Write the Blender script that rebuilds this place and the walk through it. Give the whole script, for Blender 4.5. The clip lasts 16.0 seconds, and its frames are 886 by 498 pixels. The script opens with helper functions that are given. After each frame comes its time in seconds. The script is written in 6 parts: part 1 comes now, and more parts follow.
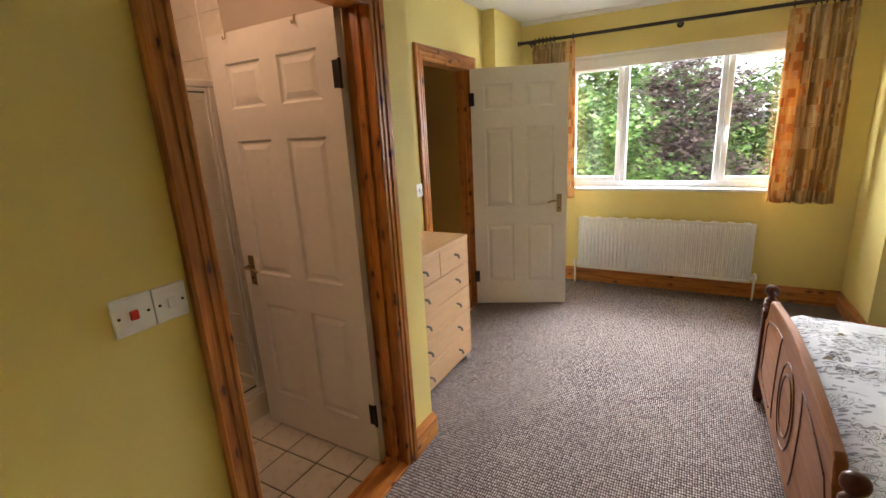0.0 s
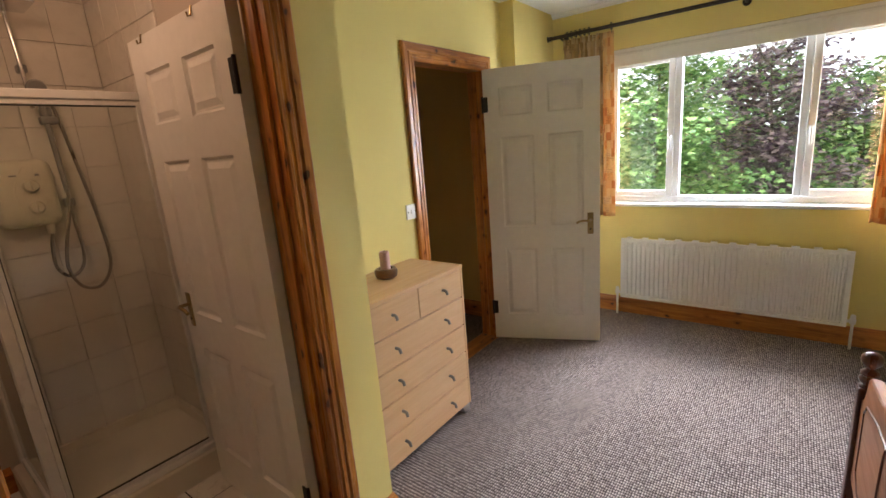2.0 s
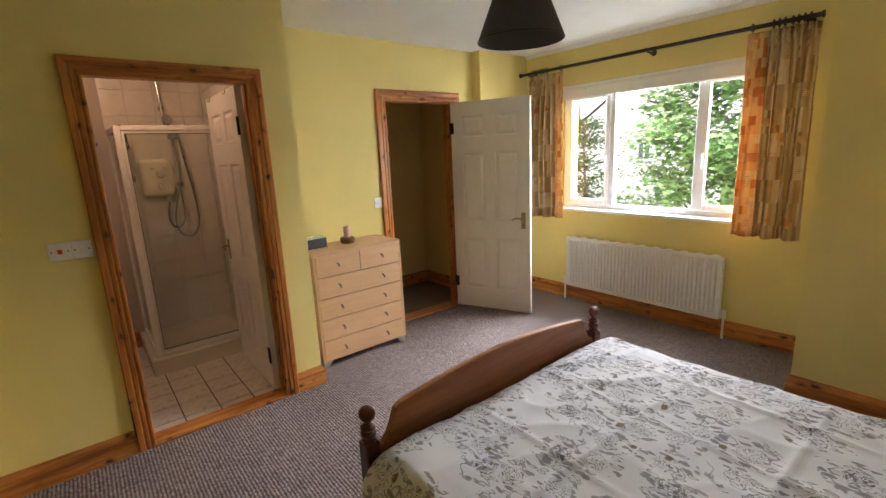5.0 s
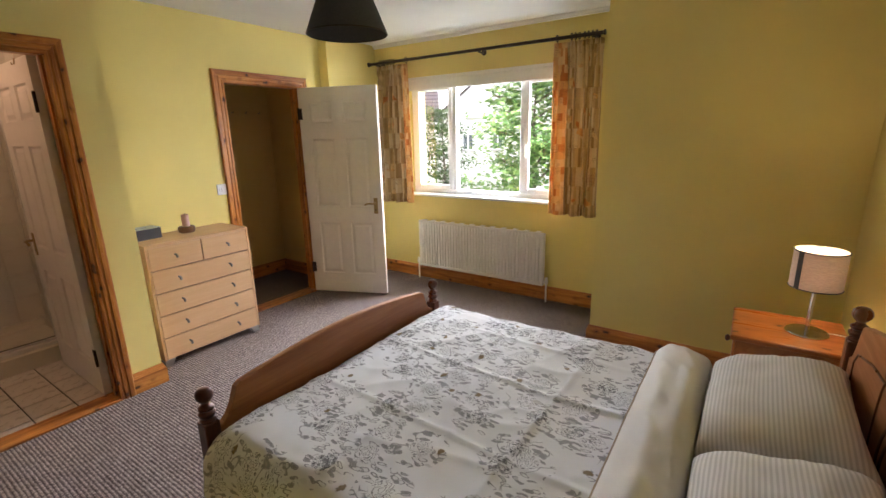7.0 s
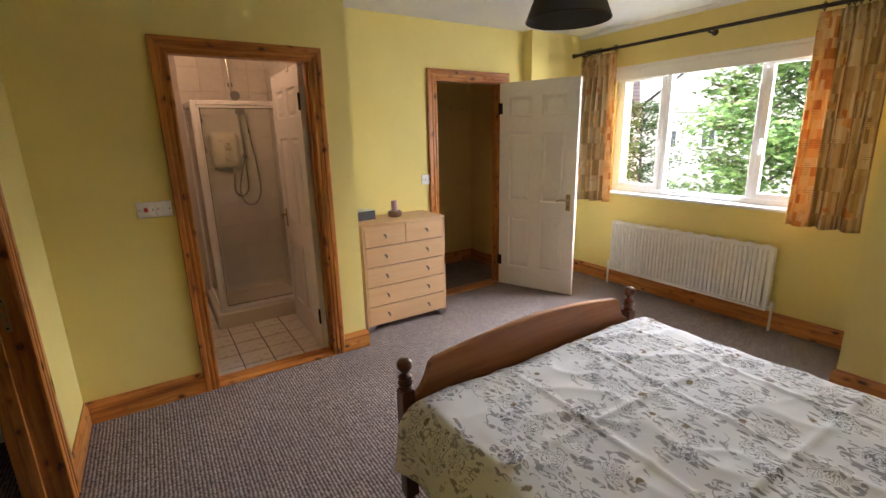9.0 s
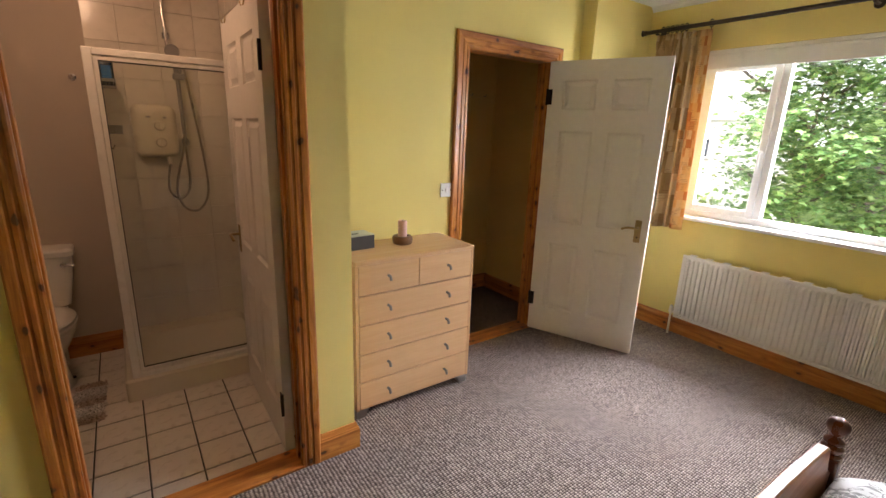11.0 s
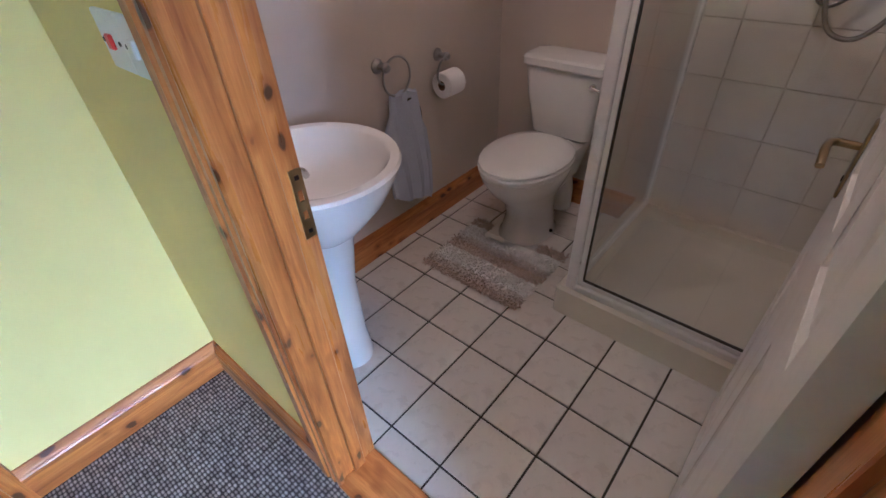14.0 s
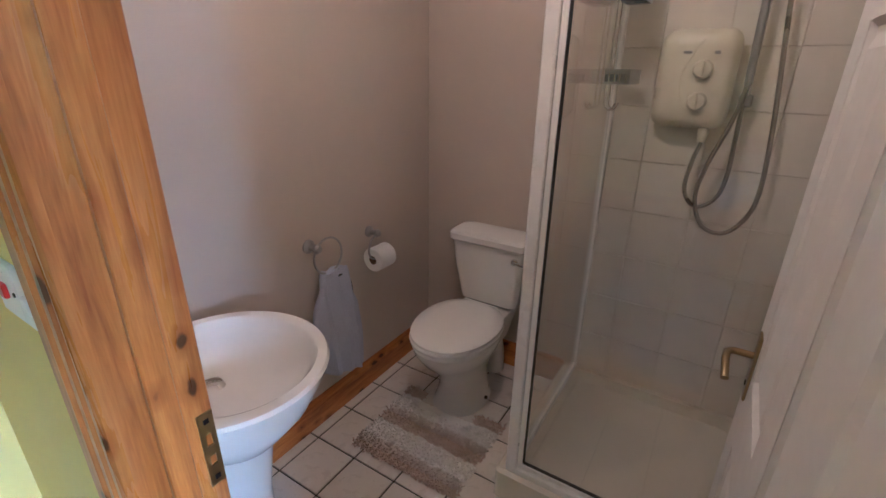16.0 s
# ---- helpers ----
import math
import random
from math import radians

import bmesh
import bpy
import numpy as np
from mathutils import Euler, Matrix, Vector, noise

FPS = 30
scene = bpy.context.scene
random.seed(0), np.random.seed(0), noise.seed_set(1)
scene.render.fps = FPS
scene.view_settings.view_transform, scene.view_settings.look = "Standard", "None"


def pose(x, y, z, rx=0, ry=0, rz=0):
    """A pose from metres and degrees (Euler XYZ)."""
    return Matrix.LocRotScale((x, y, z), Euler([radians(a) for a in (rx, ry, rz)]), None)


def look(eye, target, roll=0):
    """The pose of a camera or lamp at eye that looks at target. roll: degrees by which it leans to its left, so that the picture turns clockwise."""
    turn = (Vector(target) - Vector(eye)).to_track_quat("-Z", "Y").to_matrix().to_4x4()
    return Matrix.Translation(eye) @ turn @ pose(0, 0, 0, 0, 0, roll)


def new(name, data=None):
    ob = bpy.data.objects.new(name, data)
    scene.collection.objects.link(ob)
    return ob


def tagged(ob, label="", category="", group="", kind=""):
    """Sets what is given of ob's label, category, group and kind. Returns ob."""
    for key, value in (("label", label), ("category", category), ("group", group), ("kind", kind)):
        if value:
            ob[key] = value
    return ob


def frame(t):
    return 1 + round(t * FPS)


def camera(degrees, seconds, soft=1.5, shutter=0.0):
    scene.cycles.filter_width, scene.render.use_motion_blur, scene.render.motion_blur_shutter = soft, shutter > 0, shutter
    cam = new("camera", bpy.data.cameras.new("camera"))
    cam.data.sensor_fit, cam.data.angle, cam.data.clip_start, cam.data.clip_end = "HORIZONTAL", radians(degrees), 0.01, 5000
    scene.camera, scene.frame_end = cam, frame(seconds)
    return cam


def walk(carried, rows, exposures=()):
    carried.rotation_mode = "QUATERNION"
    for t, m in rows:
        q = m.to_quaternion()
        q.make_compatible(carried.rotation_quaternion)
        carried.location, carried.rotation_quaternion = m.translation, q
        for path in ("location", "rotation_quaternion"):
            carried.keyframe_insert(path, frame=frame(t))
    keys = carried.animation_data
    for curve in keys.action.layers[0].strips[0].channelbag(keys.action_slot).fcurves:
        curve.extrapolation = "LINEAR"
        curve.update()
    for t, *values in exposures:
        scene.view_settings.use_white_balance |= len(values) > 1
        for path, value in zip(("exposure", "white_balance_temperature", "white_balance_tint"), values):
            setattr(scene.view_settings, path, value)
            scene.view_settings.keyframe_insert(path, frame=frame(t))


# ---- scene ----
cam = camera(89.4, 16.0)
METRES, EYE, TILT, LEAN, TURN = 5.85, 1.505, 0.0, 0.0, 29.5
ROWS = [
    (0.0, 0.0, 0.0, 0.0, -0.8, -14.69, 3.04),
    (0.5, 0.0094, 0.0043, -0.0006, 6.7, -14.07, 4.91),
    (1.0, 0.0165, 0.0183, -0.0023, 9.17, -14.0, 5.28),
    (1.5, 0.0335, 0.0541, -0.0036, 8.47, -14.11, 5.12),
    (2.0, 0.0709, 0.0848, -0.003, 7.62, -12.99, 4.5),
    (2.5, 0.126, 0.0855, -0.002, 17.14, -11.52, 3.81),
    (3.0, 0.1804, 0.0804, -0.0046, 24.13, -10.82, 3.34),
    (5.5, 0.321, -0.0767, 0.0054, 18.24, -13.58, 1.83),
    (6.0, 0.3345, -0.0804, 0.0054, 7.92, -13.98, 1.29),
    (6.5, 0.3379, -0.081, 0.0043, 4.54, -14.18, 1.31),
    (7.0, 0.3348, -0.0817, 0.0038, 4.6, -14.36, 1.22),
    (7.5, 0.3308, -0.0825, 0.0029, 9.94, -14.5, 1.73),
    (8.0, 0.3269, -0.0824, 0.002, 15.94, -14.35, 1.08),
    (8.5, 0.3236, -0.0821, 0.0012, 22.39, -14.26, 1.19),
    (9.0, 0.3163, -0.0771, -0.0005, 27.5, -14.18, 1.32),
    (11.5, 0.1283, 0.1364, -0.0027, 25.2, -15.09, -2.52),
    (12.0, 0.085, 0.1868, -0.0107, 43.61, -16.39, -0.67),
    (12.5, 0.0525, 0.226, -0.0087, 70.27, -18.17, -2.81),
    (13.0, 0.0186, 0.2476, -0.0175, 82.96, -18.71, -0.05),
    (13.5, -0.0046, 0.2605, -0.0293, 93.54, -29.09, 2.92),
    (14.0, -0.0136, 0.2662, -0.0348, 100.69, -38.37, 2.27),
    (14.5, -0.0215, 0.2673, -0.0327, 98.93, -37.86, 2.41),
    (15.0, -0.0243, 0.2673, -0.0284, 97.15, -34.37, 1.87),
    (15.5, -0.0247, 0.2667, -0.0242, 95.54, -28.98, 0.92),
    (16.0, -0.029, 0.2656, -0.012, 92.74, -21.58, -0.78),
]
walk(cam, [(t, pose(0, 0, EYE, TILT, LEAN, TURN) @ pose(METRES * x, METRES * y, METRES * z, 90 + pitch, roll, yaw)) for t, x, y, z, yaw, pitch, roll in ROWS],
     [(0.0, 1.68, 6650, 16), (1.0, 1.58, 6600, 16), (2.0, 1.45, 6350, 16), (3.0, 1.48, 6500, 17), (5.5, 1.58, 6450, 18), (9.0, 1.62, 6500, 18), (11.5, 1.52, 6650, 18), (12.0, 2.0, 6600, 18), (12.5, 2.25, 6250, 19), (13.3, 2.42, 5500, 16), (14.0, 2.32, 4300, 12), (14.6, 2.3, 4200, 12), (16.0, 2.42, 4350, 9)])

# ---- world, sun and lamps ----
world = bpy.data.worlds.new("sky")
scene.world = world
world.use_nodes = True
wn = world.node_tree.nodes
sky = wn.new("ShaderNodeTexSky")
sky.sky_type, sky.sun_disc = "NISHITA", False
sky.sun_elevation, sky.sun_rotation = radians(48), radians(200)
sky.air_density, sky.dust_density, sky.ozone_density = 1.0, 4.0, 1.0
soften = wn.new("ShaderNodeMix")
soften.data_type = "RGBA"
soften.inputs["Factor"].default_value = 0.65
soften.inputs[7].default_value = (10.0, 10.2, 10.6, 1)
world.node_tree.links.new(sky.outputs[0], soften.inputs[6])
world.node_tree.links.new(soften.outputs[2], wn["Background"].inputs["Color"])
wn["Background"].inputs["Strength"].default_value = 0.15


def lamp(name, kind, power, color, m, **more):
    data = bpy.data.lights.new(name, kind)
    data.energy, data.color = power, color
    for key, value in more.items():
        if key == "size":
            data.size = value
        elif key == "size_y":
            data.shape, data.size_y = "RECTANGLE", value
        elif key == "angle":
            data.angle = value
        elif key == "radius":
            data.shadow_soft_size = value
    ob = new(name, data)
    ob.matrix_world = m
    return ob


lamp("sun", "SUN", 1.1, (1.0, 0.96, 0.9), look((-6, -12, 14), (0, 0, 0)), angle=radians(15))
# Three area lamps added outside, out of view, standing in for sky light indoors.
lamp("sky_fill_above", "AREA", 560, (0.90, 0.96, 1.0), look((-0.15, 7.35, 3.62), (-0.15, 3.6, 1.0)), size=5.0, size_y=2.6)
lamp("sky_fill_side", "AREA", 135, (0.90, 0.96, 1.0), look((2.9, 7.4, 1.6), (-0.15, 4.4, 1.5)), size=2.4, size_y=3.0)
lamp("sky_fill_side", "AREA", 170, (0.90, 0.96, 1.0), look((-3.7, 6.4, 1.7), (-0.15, 4.4, 1.5)), size=2.0, size_y=3.0)
lamp("bathroom_lamp", "POINT", 2.6, (1.0, 0.61, 0.36), pose(-1.75, 0.81, 2.27), radius=0.07)
lamp("bedside_bulb", "POINT", 1.5, (1.0, 0.74, 0.46), pose(2.245, 3.07, 0.91), radius=0.03)

# ---- materials ----


class Mat:
    """A node material under construction."""

    def __init__(self, name, rough=0.6, metal=0.0, spec=0.5):
        self.m = bpy.data.materials.new(name)
        self.m.use_nodes = True
        self.nodes, self.links = self.m.node_tree.nodes, self.m.node_tree.links
        self.b = self.nodes["Principled BSDF"]
        self.b.inputs["Roughness"].default_value = rough
        self.b.inputs["Metallic"].default_value = metal
        self.b.inputs["Specular IOR Level"].default_value = spec
        self.co = None

    def node(self, kind, **inputs):
        n = self.nodes.new(kind)
        for k, v in inputs.items():
            n.inputs[k.replace("_", " ")].default_value = v
        return n

    def link(self, a, b):
        self.links.new(a, b)

    def coords(self, scale=(1, 1, 1), turn=(0, 0, 0)):
        tc = self.node("ShaderNodeTexCoord")
        mp = self.node("ShaderNodeMapping")
        mp.inputs["Scale"].default_value = scale
        mp.inputs["Rotation"].default_value = turn
        self.link(tc.outputs["Object"], mp.inputs["Vector"])
        return mp.outputs["Vector"]

    def noise(self, vec, scale, detail=3, rough=0.55, distort=0.0):
        n = self.node("ShaderNodeTexNoise", Scale=scale, Detail=detail, Roughness=rough, Distortion=distort)
        self.link(vec, n.inputs["Vector"])
        return n.outputs["Fac"]

    def ramp(self, fac, *stops):
        r = self.node("ShaderNodeValToRGB")
        e = r.color_ramp.elements
        while len(e) < len(stops):
            e.new(0.5)
        for el, (p, c) in zip(e, stops):
            el.position, el.color = p, (*c, 1)
        self.link(fac, r.inputs["Fac"])
        return r.outputs["Color"]

    def mix(self, fac, a, b, blend="MIX"):
        n = self.node("ShaderNodeMix")
        n.data_type, n.blend_type = "RGBA", blend
        for sock, v in ((n.inputs["Factor"], fac), (n.inputs[6], a), (n.inputs[7], b)):
            if isinstance(v, bpy.types.NodeSocket):
                self.link(v, sock)
            else:
                sock.default_value = (*v, 1) if isinstance(v, tuple) else v
        return n.outputs[2]

    def math(self, op, a, b=0.0):
        n = self.node("ShaderNodeMath")
        n.operation = op
        for sock, v in zip(n.inputs, (a, b)):
            if isinstance(v, bpy.types.NodeSocket):
                self.link(v, sock)
            else:
                sock.default_value = v
        return n.outputs[0]

    def color(self, v):
        if isinstance(v, tuple):
            self.b.inputs["Base Color"].default_value = (*v, 1)
        else:
            self.link(v, self.b.inputs["Base Color"])
        return self

    def rough(self, v):
        self.link(v, self.b.inputs["Roughness"])
        return self

    def bump(self, height, strength=0.3, distance=0.002):
        n = self.node("ShaderNodeBump", Strength=strength, Distance=distance)
        self.link(height, n.inputs["Height"])
        self.link(n.outputs["Normal"], self.b.inputs["Normal"])
        return self


def paint(name, col, rough=0.75, stain=0.06, grain=140, bump=0.15):
    """Roller-painted plaster: faint mottling, orange-peel relief."""
    m = Mat(name, rough, spec=0.25)
    v = m.coords()
    dark = tuple(c * (1 - stain) for c in col)
    m.color(m.mix(m.ramp(m.noise(v, 1.7, 5), (0.35, (0, 0, 0)), (0.65, (1, 1, 1))), dark, col))
    return m.bump(m.noise(v, grain, 2), bump, 0.002).m


def wood(name, light, mid, dark, axis="z", rough=0.3, knots=True, scale=1.0, spec=0.5, knot_col=(0.07, 0.024, 0.010), streaky=False):
    """Sawn softwood with grain along an axis, knots and varnish."""
    m = Mat(name, rough, spec=spec)
    s = {"x": (0.07, 1, 1), "y": (1, 0.07, 1), "z": (1, 1, 0.07)}[axis]
    v = m.coords(tuple(c * scale for c in s))
    info = m.node("ShaderNodeObjectInfo")
    shift = m.node("ShaderNodeVectorMath")
    shift.operation = "ADD"
    m.link(v, shift.inputs[0])
    m.link(info.outputs["Random"], shift.inputs[1])
    v = shift.outputs[0]
    grain = m.noise(v, 34, 4, 0.6, 0.6)
    fine = m.noise(v, 230, 2)
    c = m.ramp(grain, (0.32, dark), (0.5, mid), (0.68, light))
    c = m.mix(0.25, c, m.ramp(fine, (0.3, dark), (0.7, light)))
    if streaky:
        streak = m.ramp(m.noise(v, 11, 3, 0.6, 0.4), (0.40, (0.74, 0.68, 0.62)), (0.52, (1, 1, 1)), (0.62, (1.08, 1.10, 1.14)))
        c = m.mix(1.0, c, streak, "MULTIPLY")
    if knots:
        k = {"x": (0.62, 1, 1), "y": (1, 0.62, 1), "z": (1, 1, 0.62)}[axis]
        kv = m.coords(k)
        vor = m.node("ShaderNodeTexVoronoi", Scale=15.0)
        wob = m.node("ShaderNodeTexNoise", Scale=14.0, Detail=3.0)
        m.link(kv, wob.inputs["Vector"])
        m.link(m.mix(0.045, kv, wob.outputs["Color"], "ADD"), vor.inputs["Vector"])
        ring = m.ramp(vor.outputs["Distance"], (0.13, (0.95, 0.95, 0.95)), (0.18, (0, 0, 0)))
        halo = m.ramp(vor.outputs["Distance"], (0.15, (0.75, 0.75, 0.75)), (0.36, (0, 0, 0)))
        c = m.mix(halo, c, dark)
        c = m.mix(ring, c, knot_col)
    m.color(c)
    m.rough(m.ramp(grain, (0.3, (rough + 0.1,) * 3), (0.7, (rough,) * 3)))
    return m.bump(grain, 0.12, 0.001).m


def plain(name, col, rough=0.4, metal=0.0, spec=0.5, vary=0.08, scale=30, bump=0.03):
    """A nearly even surface with faint wear."""
    m = Mat(name, rough, metal, spec)
    v = m.coords()
    n = m.noise(v, scale, 4)
    m.color(m.mix(n, tuple(c * (1 - vary) for c in col), tuple(min(1, c * (1 + vary * 0.5)) for c in col)))
    m.rough(m.ramp(m.noise(v, scale * 0.4, 3), (0.3, (rough * 0.85,) * 3), (0.7, (min(1, rough * 1.2),) * 3)))
    return m.bump(n, bump, 0.001).m


def glass(name, tint=(0.97, 0.99, 0.98), rough=0.0):
    m = Mat(name, rough)
    m.color(tint)
    m.b.inputs["Transmission Weight"].default_value = 1.0
    m.b.inputs["IOR"].default_value = 1.45
    return m.m


def carpet_mat():
    """Loop-pile carpet: staggered rows of pale tufts over a dark ground."""
    m = Mat("carpet_loop_pile", 0.95, spec=0.1)
    v = m.coords((1.0, 0.62, 1.0))
    vor = m.node("ShaderNodeTexVoronoi", Scale=98.0, Randomness=0.22)
    vor.voronoi_dimensions = "2D"
    m.link(v, vor.inputs["Vector"])
    sep = m.node("ShaderNodeSeparateColor")
    m.link(vor.outputs["Color"], sep.inputs[0])
    tuft = m.ramp(sep.outputs[0], (0.05, (0.26, 0.21, 0.195)), (0.45, (0.36, 0.295, 0.27)), (0.95, (0.46, 0.39, 0.36)))
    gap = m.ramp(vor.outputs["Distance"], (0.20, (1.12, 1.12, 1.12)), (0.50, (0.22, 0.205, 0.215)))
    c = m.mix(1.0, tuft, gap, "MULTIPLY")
    wear = m.ramp(m.noise(v, 1.3, 4), (0.35, (0.88, 0.87, 0.88)), (0.7, (1.08, 1.06, 1.04)))
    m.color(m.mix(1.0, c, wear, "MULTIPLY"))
    inv = m.math("SUBTRACT", 1.0, vor.outputs["Distance"])
    return m.bump(inv, 0.8, 0.005).m


YELLOW = paint("yellow_emulsion", (0.78, 0.645, 0.235))
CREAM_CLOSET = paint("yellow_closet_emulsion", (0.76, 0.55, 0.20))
MAUVE = paint("mauve_beige_emulsion", (0.56, 0.48, 0.405))
CEILING = paint("white_ceiling_paint", (0.80, 0.80, 0.78), 0.85)
HALL = paint("cream_hall_paint", (0.75, 0.70, 0.55))
PINE_L, PINE_M, PINE_D = (0.66, 0.29, 0.070), (0.52, 0.185, 0.034), (0.27, 0.075, 0.013)
PINE_X = wood("varnished_pine_x", PINE_L, PINE_M, PINE_D, "x", 0.28, streaky=True)
PINE_Y = wood("varnished_pine_y", PINE_L, PINE_M, PINE_D, "y", 0.28, streaky=True)
PINE_Z = wood("varnished_pine_z", PINE_L, PINE_M, PINE_D, "z", 0.25, streaky=True)
BEECH_Y = wood("beech_veneer_y", (0.64, 0.405, 0.22), (0.61, 0.375, 0.195), (0.575, 0.345, 0.175), "y", 0.42, False, 1.3)
BEECH_Z = wood("beech_veneer_z", (0.61, 0.38, 0.20), (0.57, 0.345, 0.178), (0.535, 0.315, 0.155), "z", 0.42, False, 1.3)
BED_PINE = wood("antique_pine_board", (0.40, 0.16, 0.05), (0.33, 0.12, 0.034), (0.25, 0.085, 0.024), "y", 0.33, False, 0.8, 0.5, (0.16, 0.05, 0.015))
BED_DARK = wood("dark_stained_post", (0.15, 0.042, 0.016), (0.10, 0.027, 0.010), (0.06, 0.016, 0.007), "z", 0.25, False)
NIGHT_PINE = wood("honey_pine_top", (0.52, 0.19, 0.045), (0.42, 0.14, 0.03), (0.28, 0.08, 0.018), "x", 0.25, True, 0.8)
WHITE_DOOR = plain("white_satin_door_paint", (0.80, 0.77, 0.72), 0.38)
WHITE_PVC = plain("white_upvc", (0.82, 0.83, 0.84), 0.3)
WHITE_METAL = plain("white_radiator_enamel", (0.80, 0.78, 0.73), 0.32)
SWITCH = plain("white_switch_plastic", (0.80, 0.79, 0.80), 0.28)
RED = plain("red_rocker_plastic", (0.55, 0.03, 0.02), 0.3)
BRASS = plain("aged_brass", (0.38, 0.28, 0.14), 0.3, 1.0)
CHROME = plain("chrome", (0.75, 0.75, 0.76), 0.12, 1.0)
KNOB_METAL = plain("dark_brushed_metal", (0.24, 0.225, 0.21), 0.33, 1.0)
NICKEL = plain("brushed_nickel", (0.40, 0.385, 0.37), 0.32, 1.0)
DARK_METAL = plain("dark_bronze_metal", (0.055, 0.04, 0.032), 0.42, 0.7)
BLACK_IRON = plain("black_hinge_metal", (0.03, 0.026, 0.024), 0.45, 0.8)
GLASS = glass("window_glass")
CARPET = carpet_mat()
CERAMIC = plain("white_ceramic_glaze", (0.83, 0.81, 0.77), 0.12, vary=0.03)
GROUT = plain("dark_floor_grout", (0.05, 0.045, 0.04), 0.9)
WALL_GROUT = plain("grey_wall_grout", (0.66, 0.595, 0.515), 0.9)

# ---- mesh helpers ----


def part(name, bm, material, parent=None, label="", smooth=False):
    me = bpy.data.meshes.new(name)
    bmesh.ops.recalc_face_normals(bm, faces=bm.faces[:])
    bm.to_mesh(me)
    bm.free()
    if smooth:
        for p in me.polygons:
            p.use_smooth = True
        me.set_sharp_from_angle(angle=radians(38))
    me.materials.append(material)
    ob = new(name, me)
    ob.parent = parent
    if label:
        ob["label"] = label
    return ob


def thing(name, label, category, x=0, y=0, z=0, rz=0, group="", kind=""):
    ob = new(name)
    ob.empty_display_size = 0.1
    ob.matrix_world = pose(x, y, z, 0, 0, rz)
    return tagged(ob, label, category, group, kind)


def box(bm, x0, y0, z0, x1, y1, z1, bevel=0.0, seg=1):
    m = Matrix.Translation(((x0 + x1) / 2, (y0 + y1) / 2, (z0 + z1) / 2)) @ Matrix.Diagonal((x1 - x0, y1 - y0, z1 - z0, 1))
    vs = bmesh.ops.create_cube(bm, size=1, matrix=m)["verts"]
    if bevel:
        es = list({e for v in vs for e in v.link_edges})
        bmesh.ops.bevel(bm, geom=es, offset=bevel, segments=seg, profile=0.5, affect="EDGES")
    return bm


def boxes(*rows, bevel=0.0):
    bm = bmesh.new()
    for r in rows:
        box(bm, *r, bevel=bevel)
    return bm


def lathe(bm, profile, n=24, m=Matrix(), caps=True):
    """Turn (radius, height) pairs about z."""
    rings = []
    for r, z in profile:
        rings.append([bm.verts.new(m @ Vector((r * math.cos(2 * math.pi * i / n), r * math.sin(2 * math.pi * i / n), z))) for i in range(n)])
    for a, b in zip(rings, rings[1:]):
        for i in range(n):
            bm.faces.new((a[i], a[(i + 1) % n], b[(i + 1) % n], b[i]))
    if caps:
        bm.faces.new(rings[0][::-1])
        bm.faces.new(rings[-1])
    return bm


def tube(bm, points, radius, n=10):
    """A round bar along points."""
    pts = [Vector(p) for p in points]
    rings, side = [], None
    for i, p in enumerate(pts):
        d = (pts[min(i + 1, len(pts) - 1)] - pts[max(i - 1, 0)]).normalized()
        if side is None:
            side = d.orthogonal().normalized()
        side = (side - d * side.dot(d)).normalized()
        up = d.cross(side)
        rings.append([bm.verts.new(p + radius * (math.cos(2 * math.pi * k / n) * side + math.sin(2 * math.pi * k / n) * up)) for k in range(n)])
    for a, b in zip(rings, rings[1:]):
        for k in range(n):
            bm.faces.new((a[k], a[(k + 1) % n], b[(k + 1) % n], b[k]))
    bm.faces.new(rings[0][::-1])
    bm.faces.new(rings[-1])
    return bm


def strip(bm, lines, closed=False):
    """Skin between polylines of equal length; caps at both ends when closed."""
    rows = [[bm.verts.new(p) for p in line] for line in lines]
    k = len(rows)
    for i in range(k if closed else k - 1):
        a, b = rows[i], rows[(i + 1) % k]
        for j in range(len(a) - 1):
            bm.faces.new((a[j], a[j + 1], b[j + 1], b[j]))
    if closed:
        bm.faces.new([r[0] for r in rows])
        bm.faces.new([r[-1] for r in rows][::-1])
    return bm


def raised(bm, u0, v0, u1, v1, base, top, slope, put):
    """A fielded panel: flat margin, sloped edge, raised field. put(u, v, depth) gives the place."""
    def ring(i, d):
        return [bm.verts.new(put(u, v, d)) for u, v in ((u0 + i, v0 + i), (u1 - i, v0 + i), (u1 - i, v1 - i), (u0 + i, v1 - i))]
    rs = [ring(0, top), ring(0.009, base), ring(0.018, base), ring(0.018 + slope, top)]
    for a, b in zip(rs, rs[1:]):
        for k in range(4):
            bm.faces.new((a[k], a[(k + 1) % 4], b[(k + 1) % 4], b[k]))
    bm.faces.new(rs[-1])

# ---- the setting ----
XB, XC, XE, YW, YR, HC = -1.070, -1.61, 2.46, 4.37, 1.685, 2.44   # bath wall, chest wall, east wall, window wall, return, ceiling
BX, BY = -2.80, 1.565                                              # far side and end of the shower room
B0, B1 = 0.680, 1.437                                              # shower room doorway
C0, C1 = 2.69, 3.415                                               # closet doorway
E0, E1 = -0.40, 0.39                                               # entrance doorway
DH = 1.965
YS = 0.022                                                         # face of the entrance wall
W0, W1, WZ0, WZ1 = -1.10, 0.78, 0.90, 2.09                         # window recess


def setting(name, bm, mat, label="", category=""):
    return tagged(part(name, bm, mat), label, category or name.split("_")[0], kind="structure")


